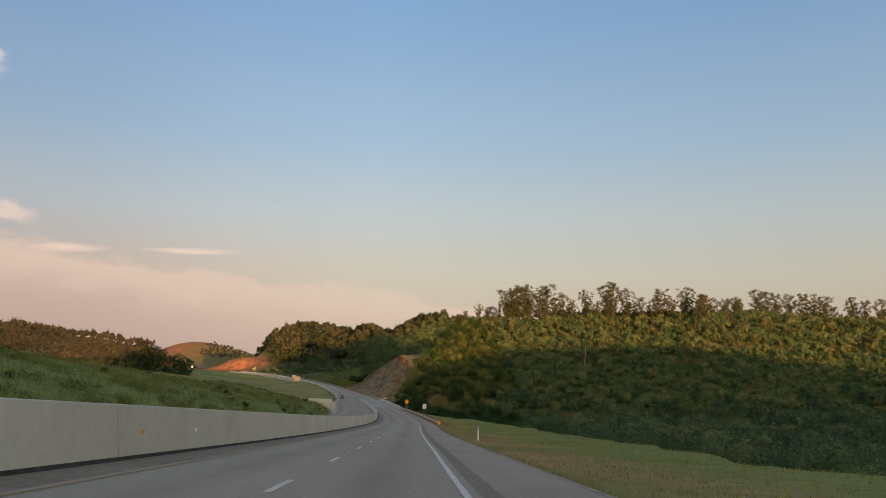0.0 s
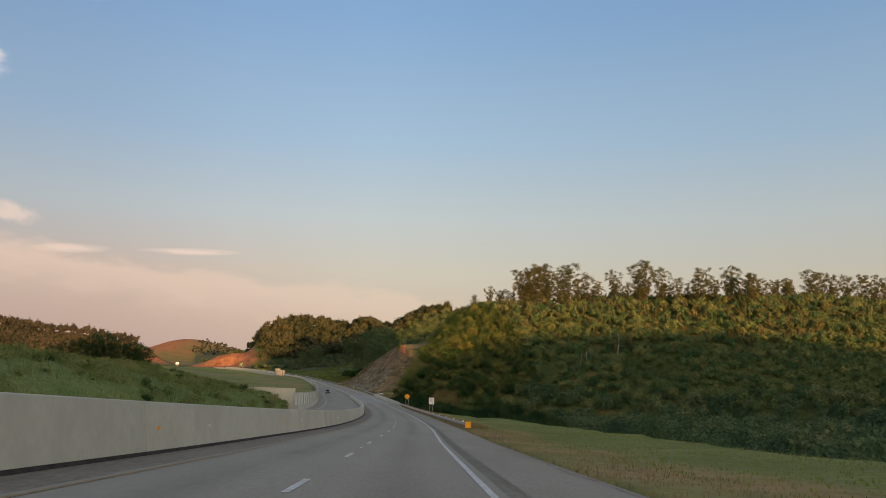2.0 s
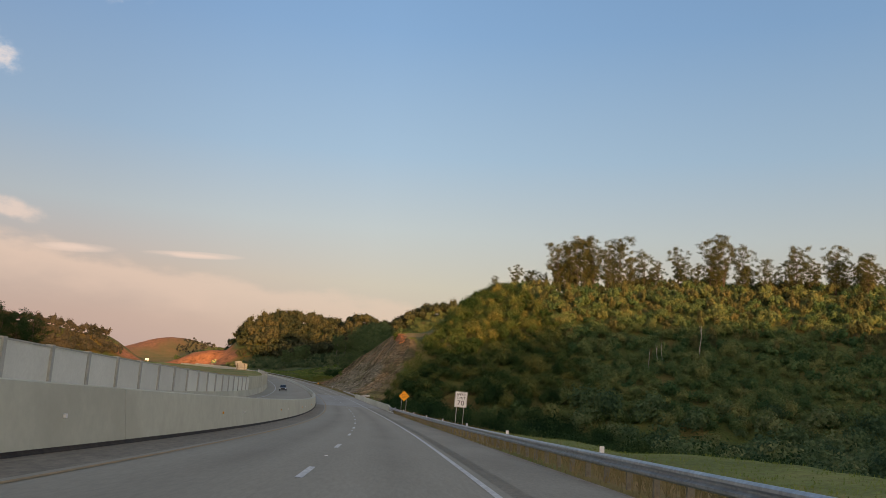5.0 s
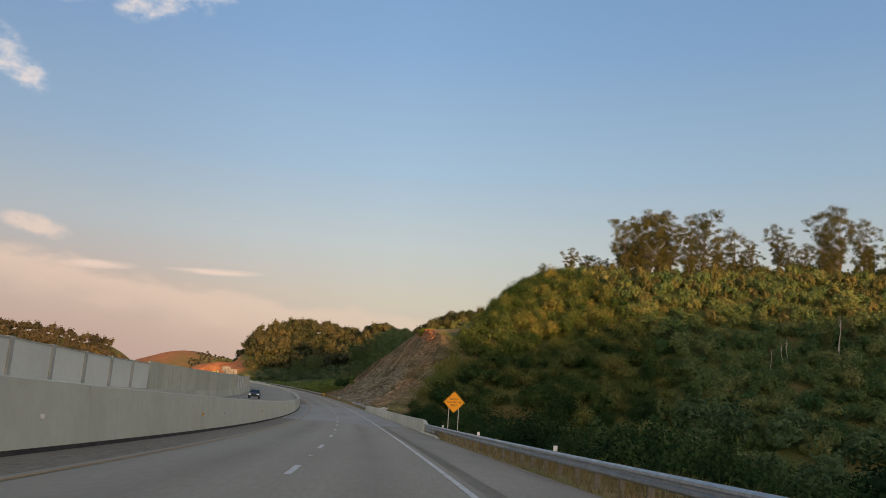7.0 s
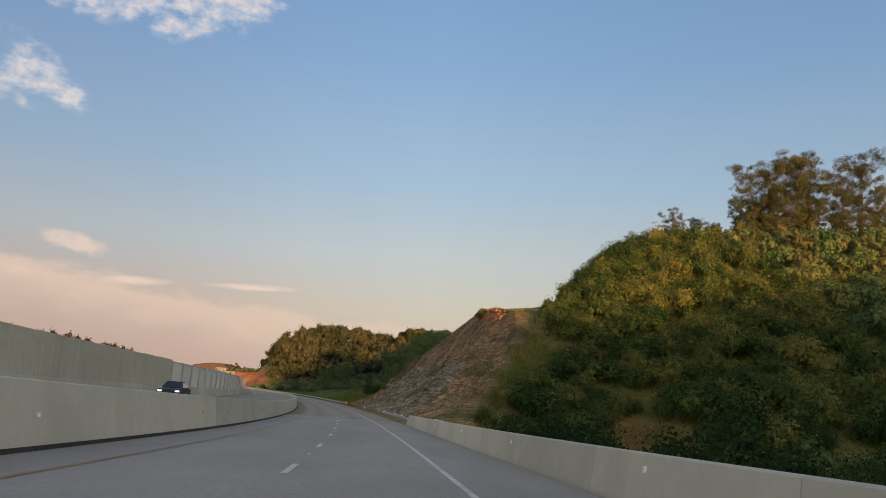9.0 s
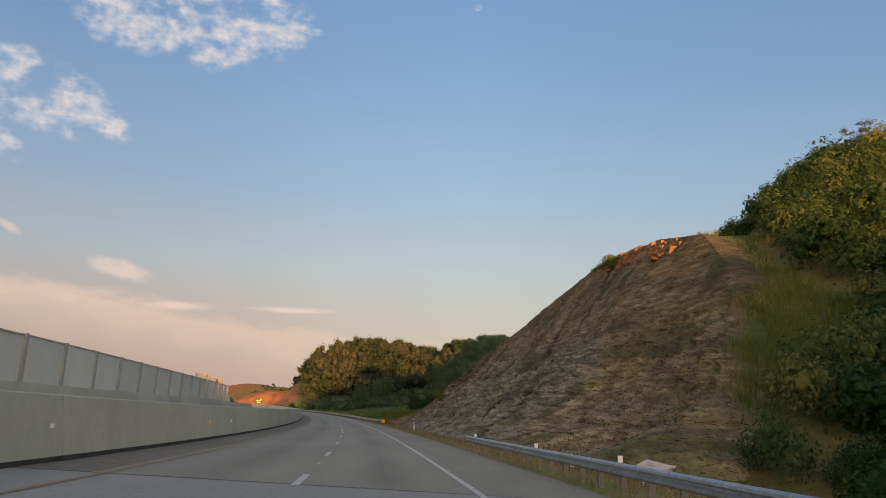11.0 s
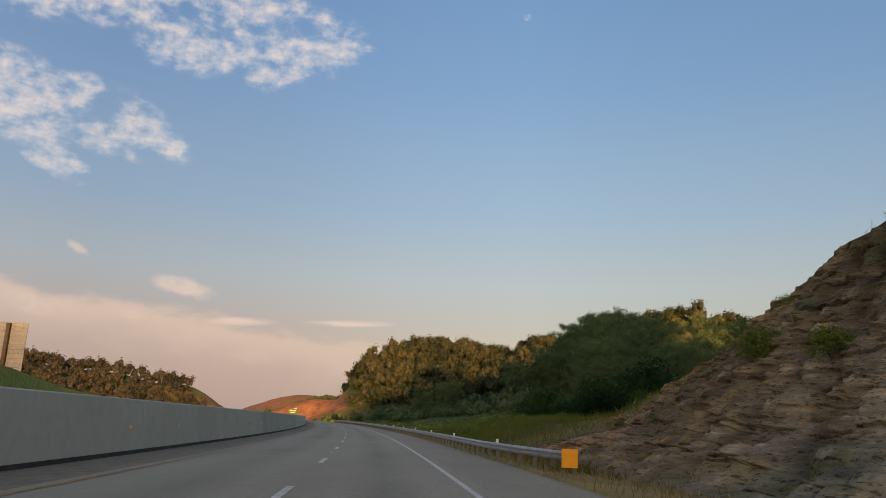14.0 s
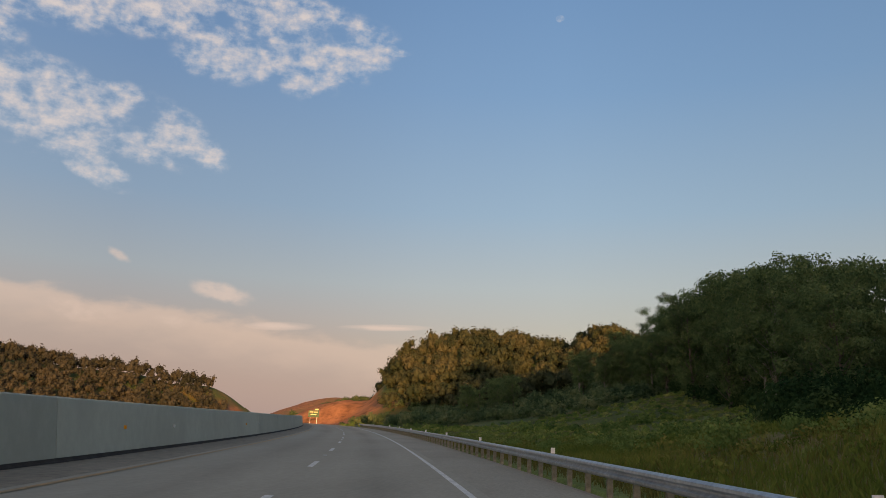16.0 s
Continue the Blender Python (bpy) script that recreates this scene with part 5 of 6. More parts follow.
def woods(name, spots, templates, rng, mat, label, sink=0.4, scale=(0.75, 1.35), corners=3):
    """Bushes and small trees past counting, joined: templates of leaves set on the ground at the spots (s, l)."""
    s, l = np.array(spots).T
    base = ground(s, l)
    out, tints = [], []
    tint = rng.normal(size=len(s)) * 0.55
    pick = rng.integers(0, len(templates), len(s))
    turn = rng.uniform(0, 6.283, len(s))
    size = rng.uniform(*scale, len(s))
    tall = rng.uniform(0.85, 1.25, len(s))
    for k, t in enumerate(templates):
        m = pick == k
        if not m.any():
            continue
        c, q = np.cos(turn[m]), np.sin(turn[m])
        x = t[None, :, 0] * c[:, None] - t[None, :, 1] * q[:, None]
        y = t[None, :, 0] * q[:, None] + t[None, :, 1] * c[:, None]
        z = t[None, :, 2] * tall[m][:, None] + 0 * x
        p = np.stack([x, y, z], -1) * size[m][:, None, None] + base[m][:, None, :]
        p[..., 2] -= sink
        out.append(p.reshape(-1, 3))
        tints.append(np.repeat(tint[m], t.shape[0]))
    v = np.concatenate(out)
    me = mesh_from(name, v, np.arange(len(v)).reshape(-1, corners), mat)
    me.attributes.new("tint", "FLOAT", "POINT").data.foreach_set("value", np.concatenate(tints).astype(np.float32))
    ob = new(name, me)
    return tagged(ob, label, "trees", kind="stuff")


def template(rng, n, lobes, rx, rz, lift, leaf, heart=0.5):
    """A bush: leaves, seen from far off with three corners, round the dense hearts of its lobes."""
    c, r = crown_lobes(rng, lobes)
    p, d = lobe_points(rng, n, c, r, 0.5 if heart else 0.35)
    k = np.array((rx, rx, rz))
    p = p * k + (0, 0, lift)
    q = leaf_cards(rng, p, leaf * 1.15, d)[:, :3]
    q[:, 1] += 0.9 * (q[:, 1] - p)
    out = [q.reshape(-1, 3)]
    for m, w in zip(c, r) if heart else ():
        v = m + LOBE_V * (w * heart * rng.uniform(0.8, 1.15, len(LOBE_V)))[:, None]
        out.append((v * k + (0, 0, lift))[LOBE_F].reshape(-1, 3))
    return np.concatenate(out)


def scatter(rng, s0, s1, l0, l1, gap, keep):
    """Jittered spots over a stretch of ground; keep(s, l) is the chance that one stays."""
    a, b = np.meshgrid(np.arange(s0, s1, gap), np.arange(l0, l1, gap), indexing="ij")
    a = a.ravel() + rng.uniform(-0.55, 0.55, a.size) * gap
    b = b.ravel() + rng.uniform(-0.55, 0.55, b.size) * gap
    m = rng.random(a.size) < keep(a, b)
    return np.stack([a[m], b[m]], 1)


rng = np.random.default_rng(11)
BUSH = [template(rng, 230, 7, 3.6, 3.6, 2.3, 0.60) for _ in range(6)]
ROUND = [template(rng, 330, 12, 4.6, 5.0, 4.0, 0.74, 0) for _ in range(5)]
FINE = [template(rng, 1500, 13, 2.3, 2.3, 1.7, 0.19, 0) for _ in range(5)]
SHRUB = [template(rng, 160, 9, 2.3, 2.0, 1.4, 0.6, 0) for _ in range(5)]
FAR = [template(rng, 250, 7, 5.2, 6.2, 5.4, 0.85, 0.6) for _ in range(6)]
FARTHER = [template(rng, 120, 5, 5.4, 6.2, 5.2, 1.2, 0.6) for _ in range(6)]
UNDER = [template(rng, 430, 8, 3.4, 3.4, 2.3, 0.42, 0) for _ in range(4)]
YOUNG = [template(rng, 260, 6, 3.2, 5.6, 5.0, 0.74) for _ in range(6)]


def wooded(s, l):
    """The hill's cover: thick, but for the bare rock and the grassy slope beside it."""
    lim = np.interp(s, [422, 430, 436, 444, 449, 452, 455, 458, 464, 471, 480, 495, 560], [6, 12, 17, 21.5, 26, 34, 36.5, 33, 33.5, 36, 44, 56, 58])
    return np.clip(1.0 - sm(lim + 1.5, lim - 1.5, l) * sm(422, 426, s) - sm(600, 640, s) * sm(150, 60, l), 0, 1)


hill_spots = scatter(rng, 330, 605, 20, 385, 3.4, lambda s, l: wooded(s, l) * (knob(s, l) > -5) * (s < 552 - 0.25 * np.clip(l - 60, 0, 400)))


def clearing(spots):
    """Spots outside the small dry clearing and the bare soil behind the bridge's end."""
    spots = spots[np.hypot((spots[:, 0] - 399) / 13, (spots[:, 1] - 29) / 7) > 1]
    return spots[np.hypot((spots[:, 0] - 428) / 8, (spots[:, 1] - 38) / 7.5) > 1]


hill_spots = clearing(hill_spots)
close = (hill_spots[:, 1] < 85) & (hill_spots[:, 0] < 520) & (hill_spots[:, 0] > 425)
MID = [template(rng, 1150, 12, 3.4, 3.4, 2.3, 0.29, 0.34) for _ in range(5)]
woods("cut_side_thicket", hill_spots[close], MID, rng, M_THICKET, "leafy thicket on the flank of the hill beside the rock cut", scale=(0.65, 1.3))
# these sun-tinted trees thicken with height, where the hill is lit
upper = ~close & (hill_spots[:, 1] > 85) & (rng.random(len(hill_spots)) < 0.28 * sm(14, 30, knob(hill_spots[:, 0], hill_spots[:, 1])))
woods("hilltop_trees", hill_spots[upper], YOUNG, rng, M_SUNHILL, "young trees thick on the sunlit hilltop", scale=(0.4, 0.8))
rest = ~close & ~upper & ((hill_spots[:, 0] < 508) | (hill_spots[:, 1] < 95))
facing = rest & (hill_spots[:, 1] < 150) & (hill_spots[:, 0] < 478)
LEAFIER = [template(rng, 520, 9, 3.5, 3.8, 2.3, 0.44, 0.4) for _ in range(6)]
woods("facing_hillside_bushes", hill_spots[facing], LEAFIER, rng, M_LEAF, "dense green thicket of young trees on the facing hillside", scale=(0.55, 1.2))
woods("hillside_bushes", hill_spots[rest & ~facing], BUSH, rng, M_LEAF, "dense green thicket of young trees covering the hillside", scale=(0.5, 1.2))
valley_spots = scatter(rng, 70, 440, 18, 300, 7.5, lambda s, l: (knob(s, l) < 1) * sm(11, 17, l - verge_edge(s)) * 0.95)
valley_spots = clearing(valley_spots)
DENSE = [template(rng, 2100, 13, 4.4, 4.8, 3.8, 0.28, 0) for _ in range(4)]
brink = ((valley_spots[:, 0] < 235) & (valley_spots[:, 1] < 75)) | ((valley_spots[:, 0] > 200) & (valley_spots[:, 1] < 70))
railside = brink & (valley_spots[:, 0] > 235)
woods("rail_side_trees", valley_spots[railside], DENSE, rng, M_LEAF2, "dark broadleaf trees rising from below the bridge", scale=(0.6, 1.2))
brink = brink & ~railside
woods("hollow_edge_trees", valley_spots[brink], DENSE, rng, M_LEAFV, "broadleaf trees rising at the edge of the mown verge", scale=(0.45, 1.35))
woods("valley_trees", valley_spots[~brink & ~railside], ROUND, rng, M_LEAFV, "dark green broadleaf trees filling the hollow below the road", scale=(0.55, 1.35))
near_spots = scatter(rng, 268, 415, 8.5, 30, 2.6, lambda s, l: sm(8.8, 12, l - 1.5 * sm(300, 270, s)) * 0.9)
near_spots = near_spots[(near_spots[:, 0] < 392) | (near_spots[:, 1] > 21)]
closest = (near_spots[:, 1] < 15.5) | (near_spots[:, 0] > 365)
edge_spots = near_spots[closest & (np.hypot(near_spots[:, 0] - 402, near_spots[:, 1] - 30) > 7)]
near_spots = near_spots[~closest]
nose_spots = scatter(rng, 414, 464, 18.5, 44, 2.6, lambda s, l: sm(8.8, 12, l) * wooded(s, l - 2.5) * 0.9)
nose_spots = clearing(nose_spots)
LEAFY = [template(rng, 1900, 14, 2.3, 2.3, 1.7, 0.16, 0) for _ in range(4)]
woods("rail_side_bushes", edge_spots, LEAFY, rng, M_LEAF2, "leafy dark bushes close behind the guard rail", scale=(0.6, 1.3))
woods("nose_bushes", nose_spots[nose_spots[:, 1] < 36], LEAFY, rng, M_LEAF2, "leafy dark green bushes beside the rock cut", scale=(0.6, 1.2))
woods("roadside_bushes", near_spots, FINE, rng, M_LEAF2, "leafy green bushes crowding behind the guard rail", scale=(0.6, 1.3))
far_spots = scatter(rng, 930, 1330, 35, 330, 6.8, lambda s, l: sm(40, 62, l - 0.05 * (s - 930)) * 0.97 * (bare_soil(ground(s, l)[:, 0], ground(s, l)[:, 1]) < 0.15) * (ground(s, l)[:, 2] > 7) * (ground(s, l)[:, 1] < 1150) * (ground(s, l)[:, 0] + 0.30 * (ground(s, l)[:, 1] - 1060) > -178))
woods("far_hill_woods", far_spots, FAR, rng, M_LEAFD, "distant wooded hill, its top in the last sun", scale=(0.9, 1.5))
brow = scatter(rng, 960, 1230, 20, 280, 6.0, lambda s, l: 0.9 * (np.abs(ground(s, l)[:, 1] - 1128) < 30) * (ground(s, l)[:, 0] > -252) * (ground(s, l)[:, 0] < -172) * (ground(s, l)[:, 2] > 3))
woods("mound_woods", brow, BUSH, rng, M_SCRUB, "low dull green woods along the top of the bare mound", scale=(0.7, 1.5))
left_spots = scatter(rng, 880, 1750, -640, 30, 8.0, lambda s, l: 0.97 * ((l < -35) | (s > 1150)) * (bare_soil(ground(s, l)[:, 0], ground(s, l)[:, 1]) < 0.3) * (ground(s, l)[:, 2] > 5) * (np.hypot(ground(s, l)[:, 0] + 560, ground(s, l)[:, 1] - 1190) < 330) * (ground(s, l)[:, 1] < 1225) * (ground(s, l)[:, 0] > -760))
woods("left_hill_woods", left_spots, FARTHER, rng, M_LEAFFAR, "distant ridge of sunlit brownish woods", scale=(0.8, 1.4))
mid_spots = scatter(rng, 620, 930, 50, 260, 8.0, lambda s, l: sm(14, 24, l - np.interp(s, [610, 625, 660, 686, 720, 785, 850], [36, 40, 48, 57, 69, 93, 111])) * 0.95)
woods("grove_undergrowth", mid_spots, ROUND, rng, M_GROVE, "dark thick wood on the slope beyond the clearing", scale=(0.7, 1.2))
bush_spots = scatter(rng, 590, 900, 9, 104, 3.4, lambda s, l: (0.75 * sm(0.0, 0.5, rough(s, l, 22, 55, 3)) + 0.35 * sm(40, 20, l) * sm(700, 660, s)) * sm(8, 12, l))
SMALL = [template(rng, 800, 12, 2.2, 1.9, 1.3, 0.21, 0) for _ in range(4)]
nearby = (bush_spots[:, 0] < 690) & (bush_spots[:, 1] < 40)
woods("front_bushes", bush_spots[nearby], SMALL, rng, M_MEADOWBUSH, "low leafy shrubs on the slope below the guard rail", scale=(0.25, 0.7))
woods("meadow_bushes", bush_spots[~nearby], SHRUB, rng, M_MEADOWBUSH, "low scattered shrubs on the grassy slope", scale=(0.25, 0.75))
WEED = [template(rng, 80, 6, 0.9, 0.6, 0.4, 0.22, 0) for _ in range(6)]
weed_spots = scatter(rng, 575, 800, 8.5, 104, 1.7, lambda s, l: 0.9 * sm(-0.7, 0.3, rough(s, l, 16, 57, 3)) * sm(8, 11, l) * sm(14, 6, l - np.interp(s, [610, 625, 660, 686, 720, 785, 850], [36, 40, 48, 57, 69, 93, 111])))
TUFT = [template(rng, 240, 7, 0.9, 0.6, 0.4, 0.10, 0) for _ in range(5)]
weed_spots = weed_spots[weed_spots[:, 0] > 606]
front = (weed_spots[:, 0] < 690) & (weed_spots[:, 1] < 30)
woods("front_weeds", weed_spots[front], TUFT, rng, M_MEADOW, "rough olive weeds close below the guard rail", scale=(0.5, 1.4))
weed_spots = weed_spots[~front]
some = rng.random(len(weed_spots)) < 0.7
woods("meadow_weeds", weed_spots[some], WEED, rng, M_HILLOCK, "rough olive weeds covering the slope", scale=(0.5, 1.5))
woods("meadow_brambles", weed_spots[~some], WEED, rng, M_MEADOWBUSH, "low dark brambles covering the slope", scale=(0.5, 1.6))
ridge_line = scatter(rng, 1700, 2300, 150, 620, 11.0, lambda s, l: 0.95 * (ground(s, l)[:, 2] > 22) * (ground(s, l)[:, 1] < 1950) * (ground(s, l)[:, 0] > -430 + 25 * rough(s, l, 60, 87, 2)))
woods("far_ridge_woods", ridge_line, FARTHER, rng, M_LEAFFAR, "far wooded ridge beyond the end of the road", scale=(0.4, 0.75))


def tree(rng, height, spread, mat, leaves, leaf, bare=0.45, label="", bark=None, clumps=44):
    """A broadleaf tree: tapered bent trunk, forked limbs, and an uneven crown of separate clumps."""
    thing = tagged(new("tree"), label, "tree", "tall trees")
    bm = bmesh.new()
    at, lean = Vector((0, 0, -1.0)), Vector((rng.uniform(-0.06, 0.06), rng.uniform(-0.06, 0.06), 1))
    pts, n = [at.copy()], 7
    for k in range(n):
        at = at + lean * (height * 0.9 / n) + Vector((rng.normal() * 0.02, rng.normal() * 0.02, 0)) * height * 0.5
        pts.append(at.copy())
    r0 = height * 0.012 + 0.05
    for k in range(n):
        tube(bm, pts[k], pts[k + 1], r0 * (1 - 0.12 * k), r0 * (1 - 0.12 * (k + 1)), 7)
    lumps = []
    for k in range(clumps):
        f = bare + (1 - bare) * ((k + rng.uniform(0, 1)) / clumps)
        u = (f - bare) / (1 - bare)
        wide = spread * (0.30 + 0.75 * math.sin(math.pi * min(1.0, u * 0.60 + 0.08))) * rng.uniform(0.3, 1.2)
        ang = k * 2.4 + rng.uniform(-0.7, 0.7)
        i = min(int(max(0.0, f - 0.12) * n), n - 1)
        a = pts[i].lerp(pts[i + 1], max(0.0, f - 0.12) * n - i)
        c = Vector((pts[i].x + math.cos(ang) * wide, pts[i].y + math.sin(ang) * wide, f * height - 0.5))
        mid = a.lerp(c, 0.5) + Vector((0, 0, -0.06 * wide))
        tube(bm, a, mid, r0 * 0.36 * (1.2 - u), r0 * 0.22 * (1.2 - u), 5)
        tube(bm, mid, c, r0 * 0.22 * (1.2 - u), r0 * 0.06, 5)
        lumps.append((np.array(c), spread * rng.uniform(0.22, 0.44)))
        if rng.random() < 0.5:
            lumps.append((np.array(mid) + rng.normal(size=3) * 0.5, spread * rng.uniform(0.15, 0.3)))
    part("trunk", bm, bark or M_BARK, thing)
    cards, tot = [], sum(r * r for _, r in lumps)
    for c, r in lumps:
        m = max(12, int(leaves * r * r / tot))
        tufts = c + np.clip(rng.normal(size=(5, 3)), -1.3, 1.3) * r * (0.62, 0.62, 0.42)
        g = rng.normal(size=(m, 3))
        g *= np.minimum(1.0, 1.7 / np.linalg.norm(g, axis=1))[:, None]
        p = tufts[rng.integers(0, 5, m)] + g * r * (0.38, 0.38, 0.26) * rng.uniform(0.7, 1.3, (m, 1))
        d = p - c + rng.normal(size=(m, 3)) * 0.2 * r
        d /= np.linalg.norm(d, axis=1)[:, None] + 1e-6
        cards.append(leaf_cards(rng, p, leaf, d))
    part("crown", cards_mesh("crown", np.concatenate(cards), mat), parent=thing)
    return thing


def stand(first, s, l, turn, size, sink=0.3):
    x, y, z = ground(s, l)
    m = pose(float(x), float(y), float(z) - sink, 0, 0, turn) @ Matrix.Diagonal((size, size, size, 1))
    return m


def plant(kinds, spots, rng):
    """Sets the kinds of tree on the spots (s, l, size); the first of each kind is moved, the others are copies."""
    used = set()
    for n, (s, l, size) in enumerate(spots):
        k = n % len(kinds)
        m = stand(kinds[k], s, l, float(rng.uniform(0, 360)), size)
        if k in used:
            ob = copy_thing(kinds[k], Matrix.Identity(4))
        else:
            ob = kinds[k]
            used.add(k)
        ob.matrix_basis = m


RIDGE = [tree(rng, 27, 5.4, M_LEAFT, 11000, 0.38, 0.28, "tall loose-crowned tree standing above the thicket on the ridge", clumps=36) for _ in range(6)]
ridge_spots = [(539, 102, 0.42), (537, 105, 0.5), (535, 109, 0.46), (527, 112, 0.72), (524, 116, 0.62), (513, 106, 1.0), (512, 110, 1.12), (510, 113.5, 1.1), (509, 117, 1.13), (508, 121, 1.12), (506, 126, 1.0), (505, 130.5, 1.12),
               (506, 137, 0.74), (505, 143, 0.84), (503, 150, 0.6), (500, 158, 0.86), (489, 166, 1.06), (488, 171, 1.1), (486, 179, 0.96), (480, 186, 0.7), (474, 196, 0.96), (474, 203, 0.72), (472, 213, 0.98), (460, 217, 0.86), (468, 225, 0.74),
               (474, 236, 0.6), (480, 250, 0.62), (485, 262, 0.66), (485, 277, 0.94), (485, 284, 0.9), (484, 292, 0.94), (482, 300, 0.9), (480, 308, 0.95), (479, 316, 0.92), (477, 325, 0.9), (470, 338, 0.86), (468, 347, 0.84), (466, 358, 0.9)]
ridge_spots = [(s, l, 0.84 * size) for s, l, size in ridge_spots]
for k in range(46):
    l = 88 + 6.2 * k + float(rng.uniform(-2.5, 2.5))
    ridge_spots.append((float(np.interp(l, [88, 110, 130, 180, 220, 280, 360], [538, 520, 512, 488, 474, 484, 466])) + float(rng.uniform(-8, 12)), l, float(rng.uniform(0.32, 0.56))))
plant(RIDGE, ridge_spots, rng)

GROVE = [tree(rng, 27, 6.2, M_GROVE, 11500, 0.46, foot, words, bark=bark, clumps=36) for foot, bark, words in (
    (0.16, M_BARK, "dark broadleaf tree with a full crown to its foot"), (0.36, M_GREYBARK, "tall broadleaf tree with a grey bare lower trunk"), (0.2, M_BARK, "dark broadleaf tree with a full crown to its foot"),
    (0.42, M_GREYBARK, "tall broadleaf tree with a grey bare lower trunk"), (0.3, M_BARK, "broadleaf tree at the edge of the tall wood"))]
def grove_edge(s):
    return np.interp(s, [610, 625, 660, 686, 720, 785, 850], [36, 40, 48, 57, 69, 93, 111])


grove_floor = scatter(rng, 615, 850, 36, 128, 3.6, lambda s, l: sm(0, 6, l - grove_edge(s)) * sm(24, 14, l - grove_edge(s)) * 0.9)
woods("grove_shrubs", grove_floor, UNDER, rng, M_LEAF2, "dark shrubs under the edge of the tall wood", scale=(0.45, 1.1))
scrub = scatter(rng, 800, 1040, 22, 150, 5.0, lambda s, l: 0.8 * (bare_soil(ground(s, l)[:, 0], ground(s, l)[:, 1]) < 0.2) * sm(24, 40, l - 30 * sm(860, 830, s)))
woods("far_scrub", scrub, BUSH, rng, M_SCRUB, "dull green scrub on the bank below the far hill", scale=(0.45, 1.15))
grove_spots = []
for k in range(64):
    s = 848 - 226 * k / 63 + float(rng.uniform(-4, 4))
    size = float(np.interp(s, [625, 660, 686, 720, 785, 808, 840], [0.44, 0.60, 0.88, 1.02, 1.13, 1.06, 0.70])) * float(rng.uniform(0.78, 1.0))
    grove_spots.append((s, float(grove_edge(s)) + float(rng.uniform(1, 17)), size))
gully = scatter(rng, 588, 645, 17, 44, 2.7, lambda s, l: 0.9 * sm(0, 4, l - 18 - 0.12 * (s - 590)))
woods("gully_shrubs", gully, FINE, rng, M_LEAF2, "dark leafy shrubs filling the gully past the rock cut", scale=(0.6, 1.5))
grove_spots += [(606, 29, 0.28), (614, 31, 0.36), (623, 33, 0.42), (634, 37, 0.5), (600, 45, 0.39), (597, 49, 0.36), (604, 45, 0.27), (610, 44, 0.28), (614, 46, 0.30)]
# thinner trees past the grove's end, and dark ones along the foot of the far hill
grove_spots += [(855, 107, 0.62), (852, 112, 0.74), (858, 117, 0.86), (850, 119, 0.7), (866, 115, 0.55), (885, 112, 0.66), (890, 116, 0.72)]
for k in range(22):
    s = 880 + 3.4 * k + float(rng.uniform(-3, 3))
    grove_spots.append((s, 62 + 1.1 * k + float(rng.uniform(0, 22)), float(rng.uniform(0.34, 0.52))))
plant(GROVE, grove_spots, rng)
BANK = [tree(rng, 10, 4.6, M_LEAF2, 5200, 0.36, 0.02, "dark round tree on the grassy bank above the road", clumps=40) for _ in range(3)]
plant(BANK, [(466, -94, 0.95), (468, -99, 1.05), (471, -105, 1.1), (474, -112, 1.45), (474, -118, 1.15), (475, -125, 1.0), (476, -133, 0.85), (338, -150, 1.1), (345, -158, 1.0), (350, -180, 0.9), (332, -143, 0.95), (352, -190, 0.9)], rng)

SNAG = tree(rng, 12.5, 0.7, M_LEAFT, 60, 0.3, 0.8, "bare pale dead tree trunk standing on the hillside", bark=M_PALEBARK, clumps=5)
plant([SNAG], [(437, 126, 1.2), (436, 110, 0.85), (437, 107, 0.7), (438, 113, 0.8)], rng)


def blades(name, rng, spots, height, width, mat, label, count=5, spread=0.25):
    """Tufts of thin blades on the ground, joined."""
    s, l = np.repeat(spots, count, 0).T
    n = len(s)
    s, l = s + rng.normal(size=n) * spread, l + rng.normal(size=n) * spread
    p = ground(s, l)
    h = height * rng.uniform(0.5, 1.3, n)
    a = rng.uniform(0, 6.283, n)
    lean = rng.normal(size=(n, 2)) * 0.35
    w = np.stack([np.cos(a), np.sin(a), 0 * a], 1) * (width * rng.uniform(0.6, 1.4, n))[:, None]
    top = p + np.stack([lean[:, 0] * h, lean[:, 1] * h, h], 1)
    mid = p + np.stack([lean[:, 0] * h * 0.35, lean[:, 1] * h * 0.35, h * 0.55], 1)
    p[:, 2] -= 0.05
    v = np.stack([p - w, p + w, mid + w * 0.8, top, mid - w * 0.8], 1).reshape(-1, 3)
    ob = new(name, mesh_from(name, v, np.arange(len(v)).reshape(-1, 5), mat))
    return tagged(ob, label, "grass", kind="stuff")


bank_weeds = scatter(rng, 20, 236, -48, -20.4, 1.5, lambda s, l: 0.75 * sm(-0.5, 0.5, rough(s, l, 7, 67, 3)))
woods("bank_herbs", bank_weeds, TUFT, rng, M_BANKBLADE, "rough dark green herbs covering the bank above the opposite road", scale=(0.5, 1.5))
bank_shrubs = scatter(rng, 30, 236, -46, -21, 4.5, lambda s, l: 0.5 * sm(0.1, 0.5, rough(s, l, 12, 69, 3)))
woods("bank_shrubs", bank_shrubs, SMALL, rng, M_LEAF2, "small dark shrubs on the grassy bank", scale=(0.2, 0.5))
near_verge = scatter(rng, 8, 330, 5.3, 9.5, 0.55, lambda s, l: 0.8 + 0 * s)
blades("dry_verge_grass", rng, near_verge, 0.10, 0.014, M_DRYBLADE, "dry straw-coloured grass along the shoulder", 4)
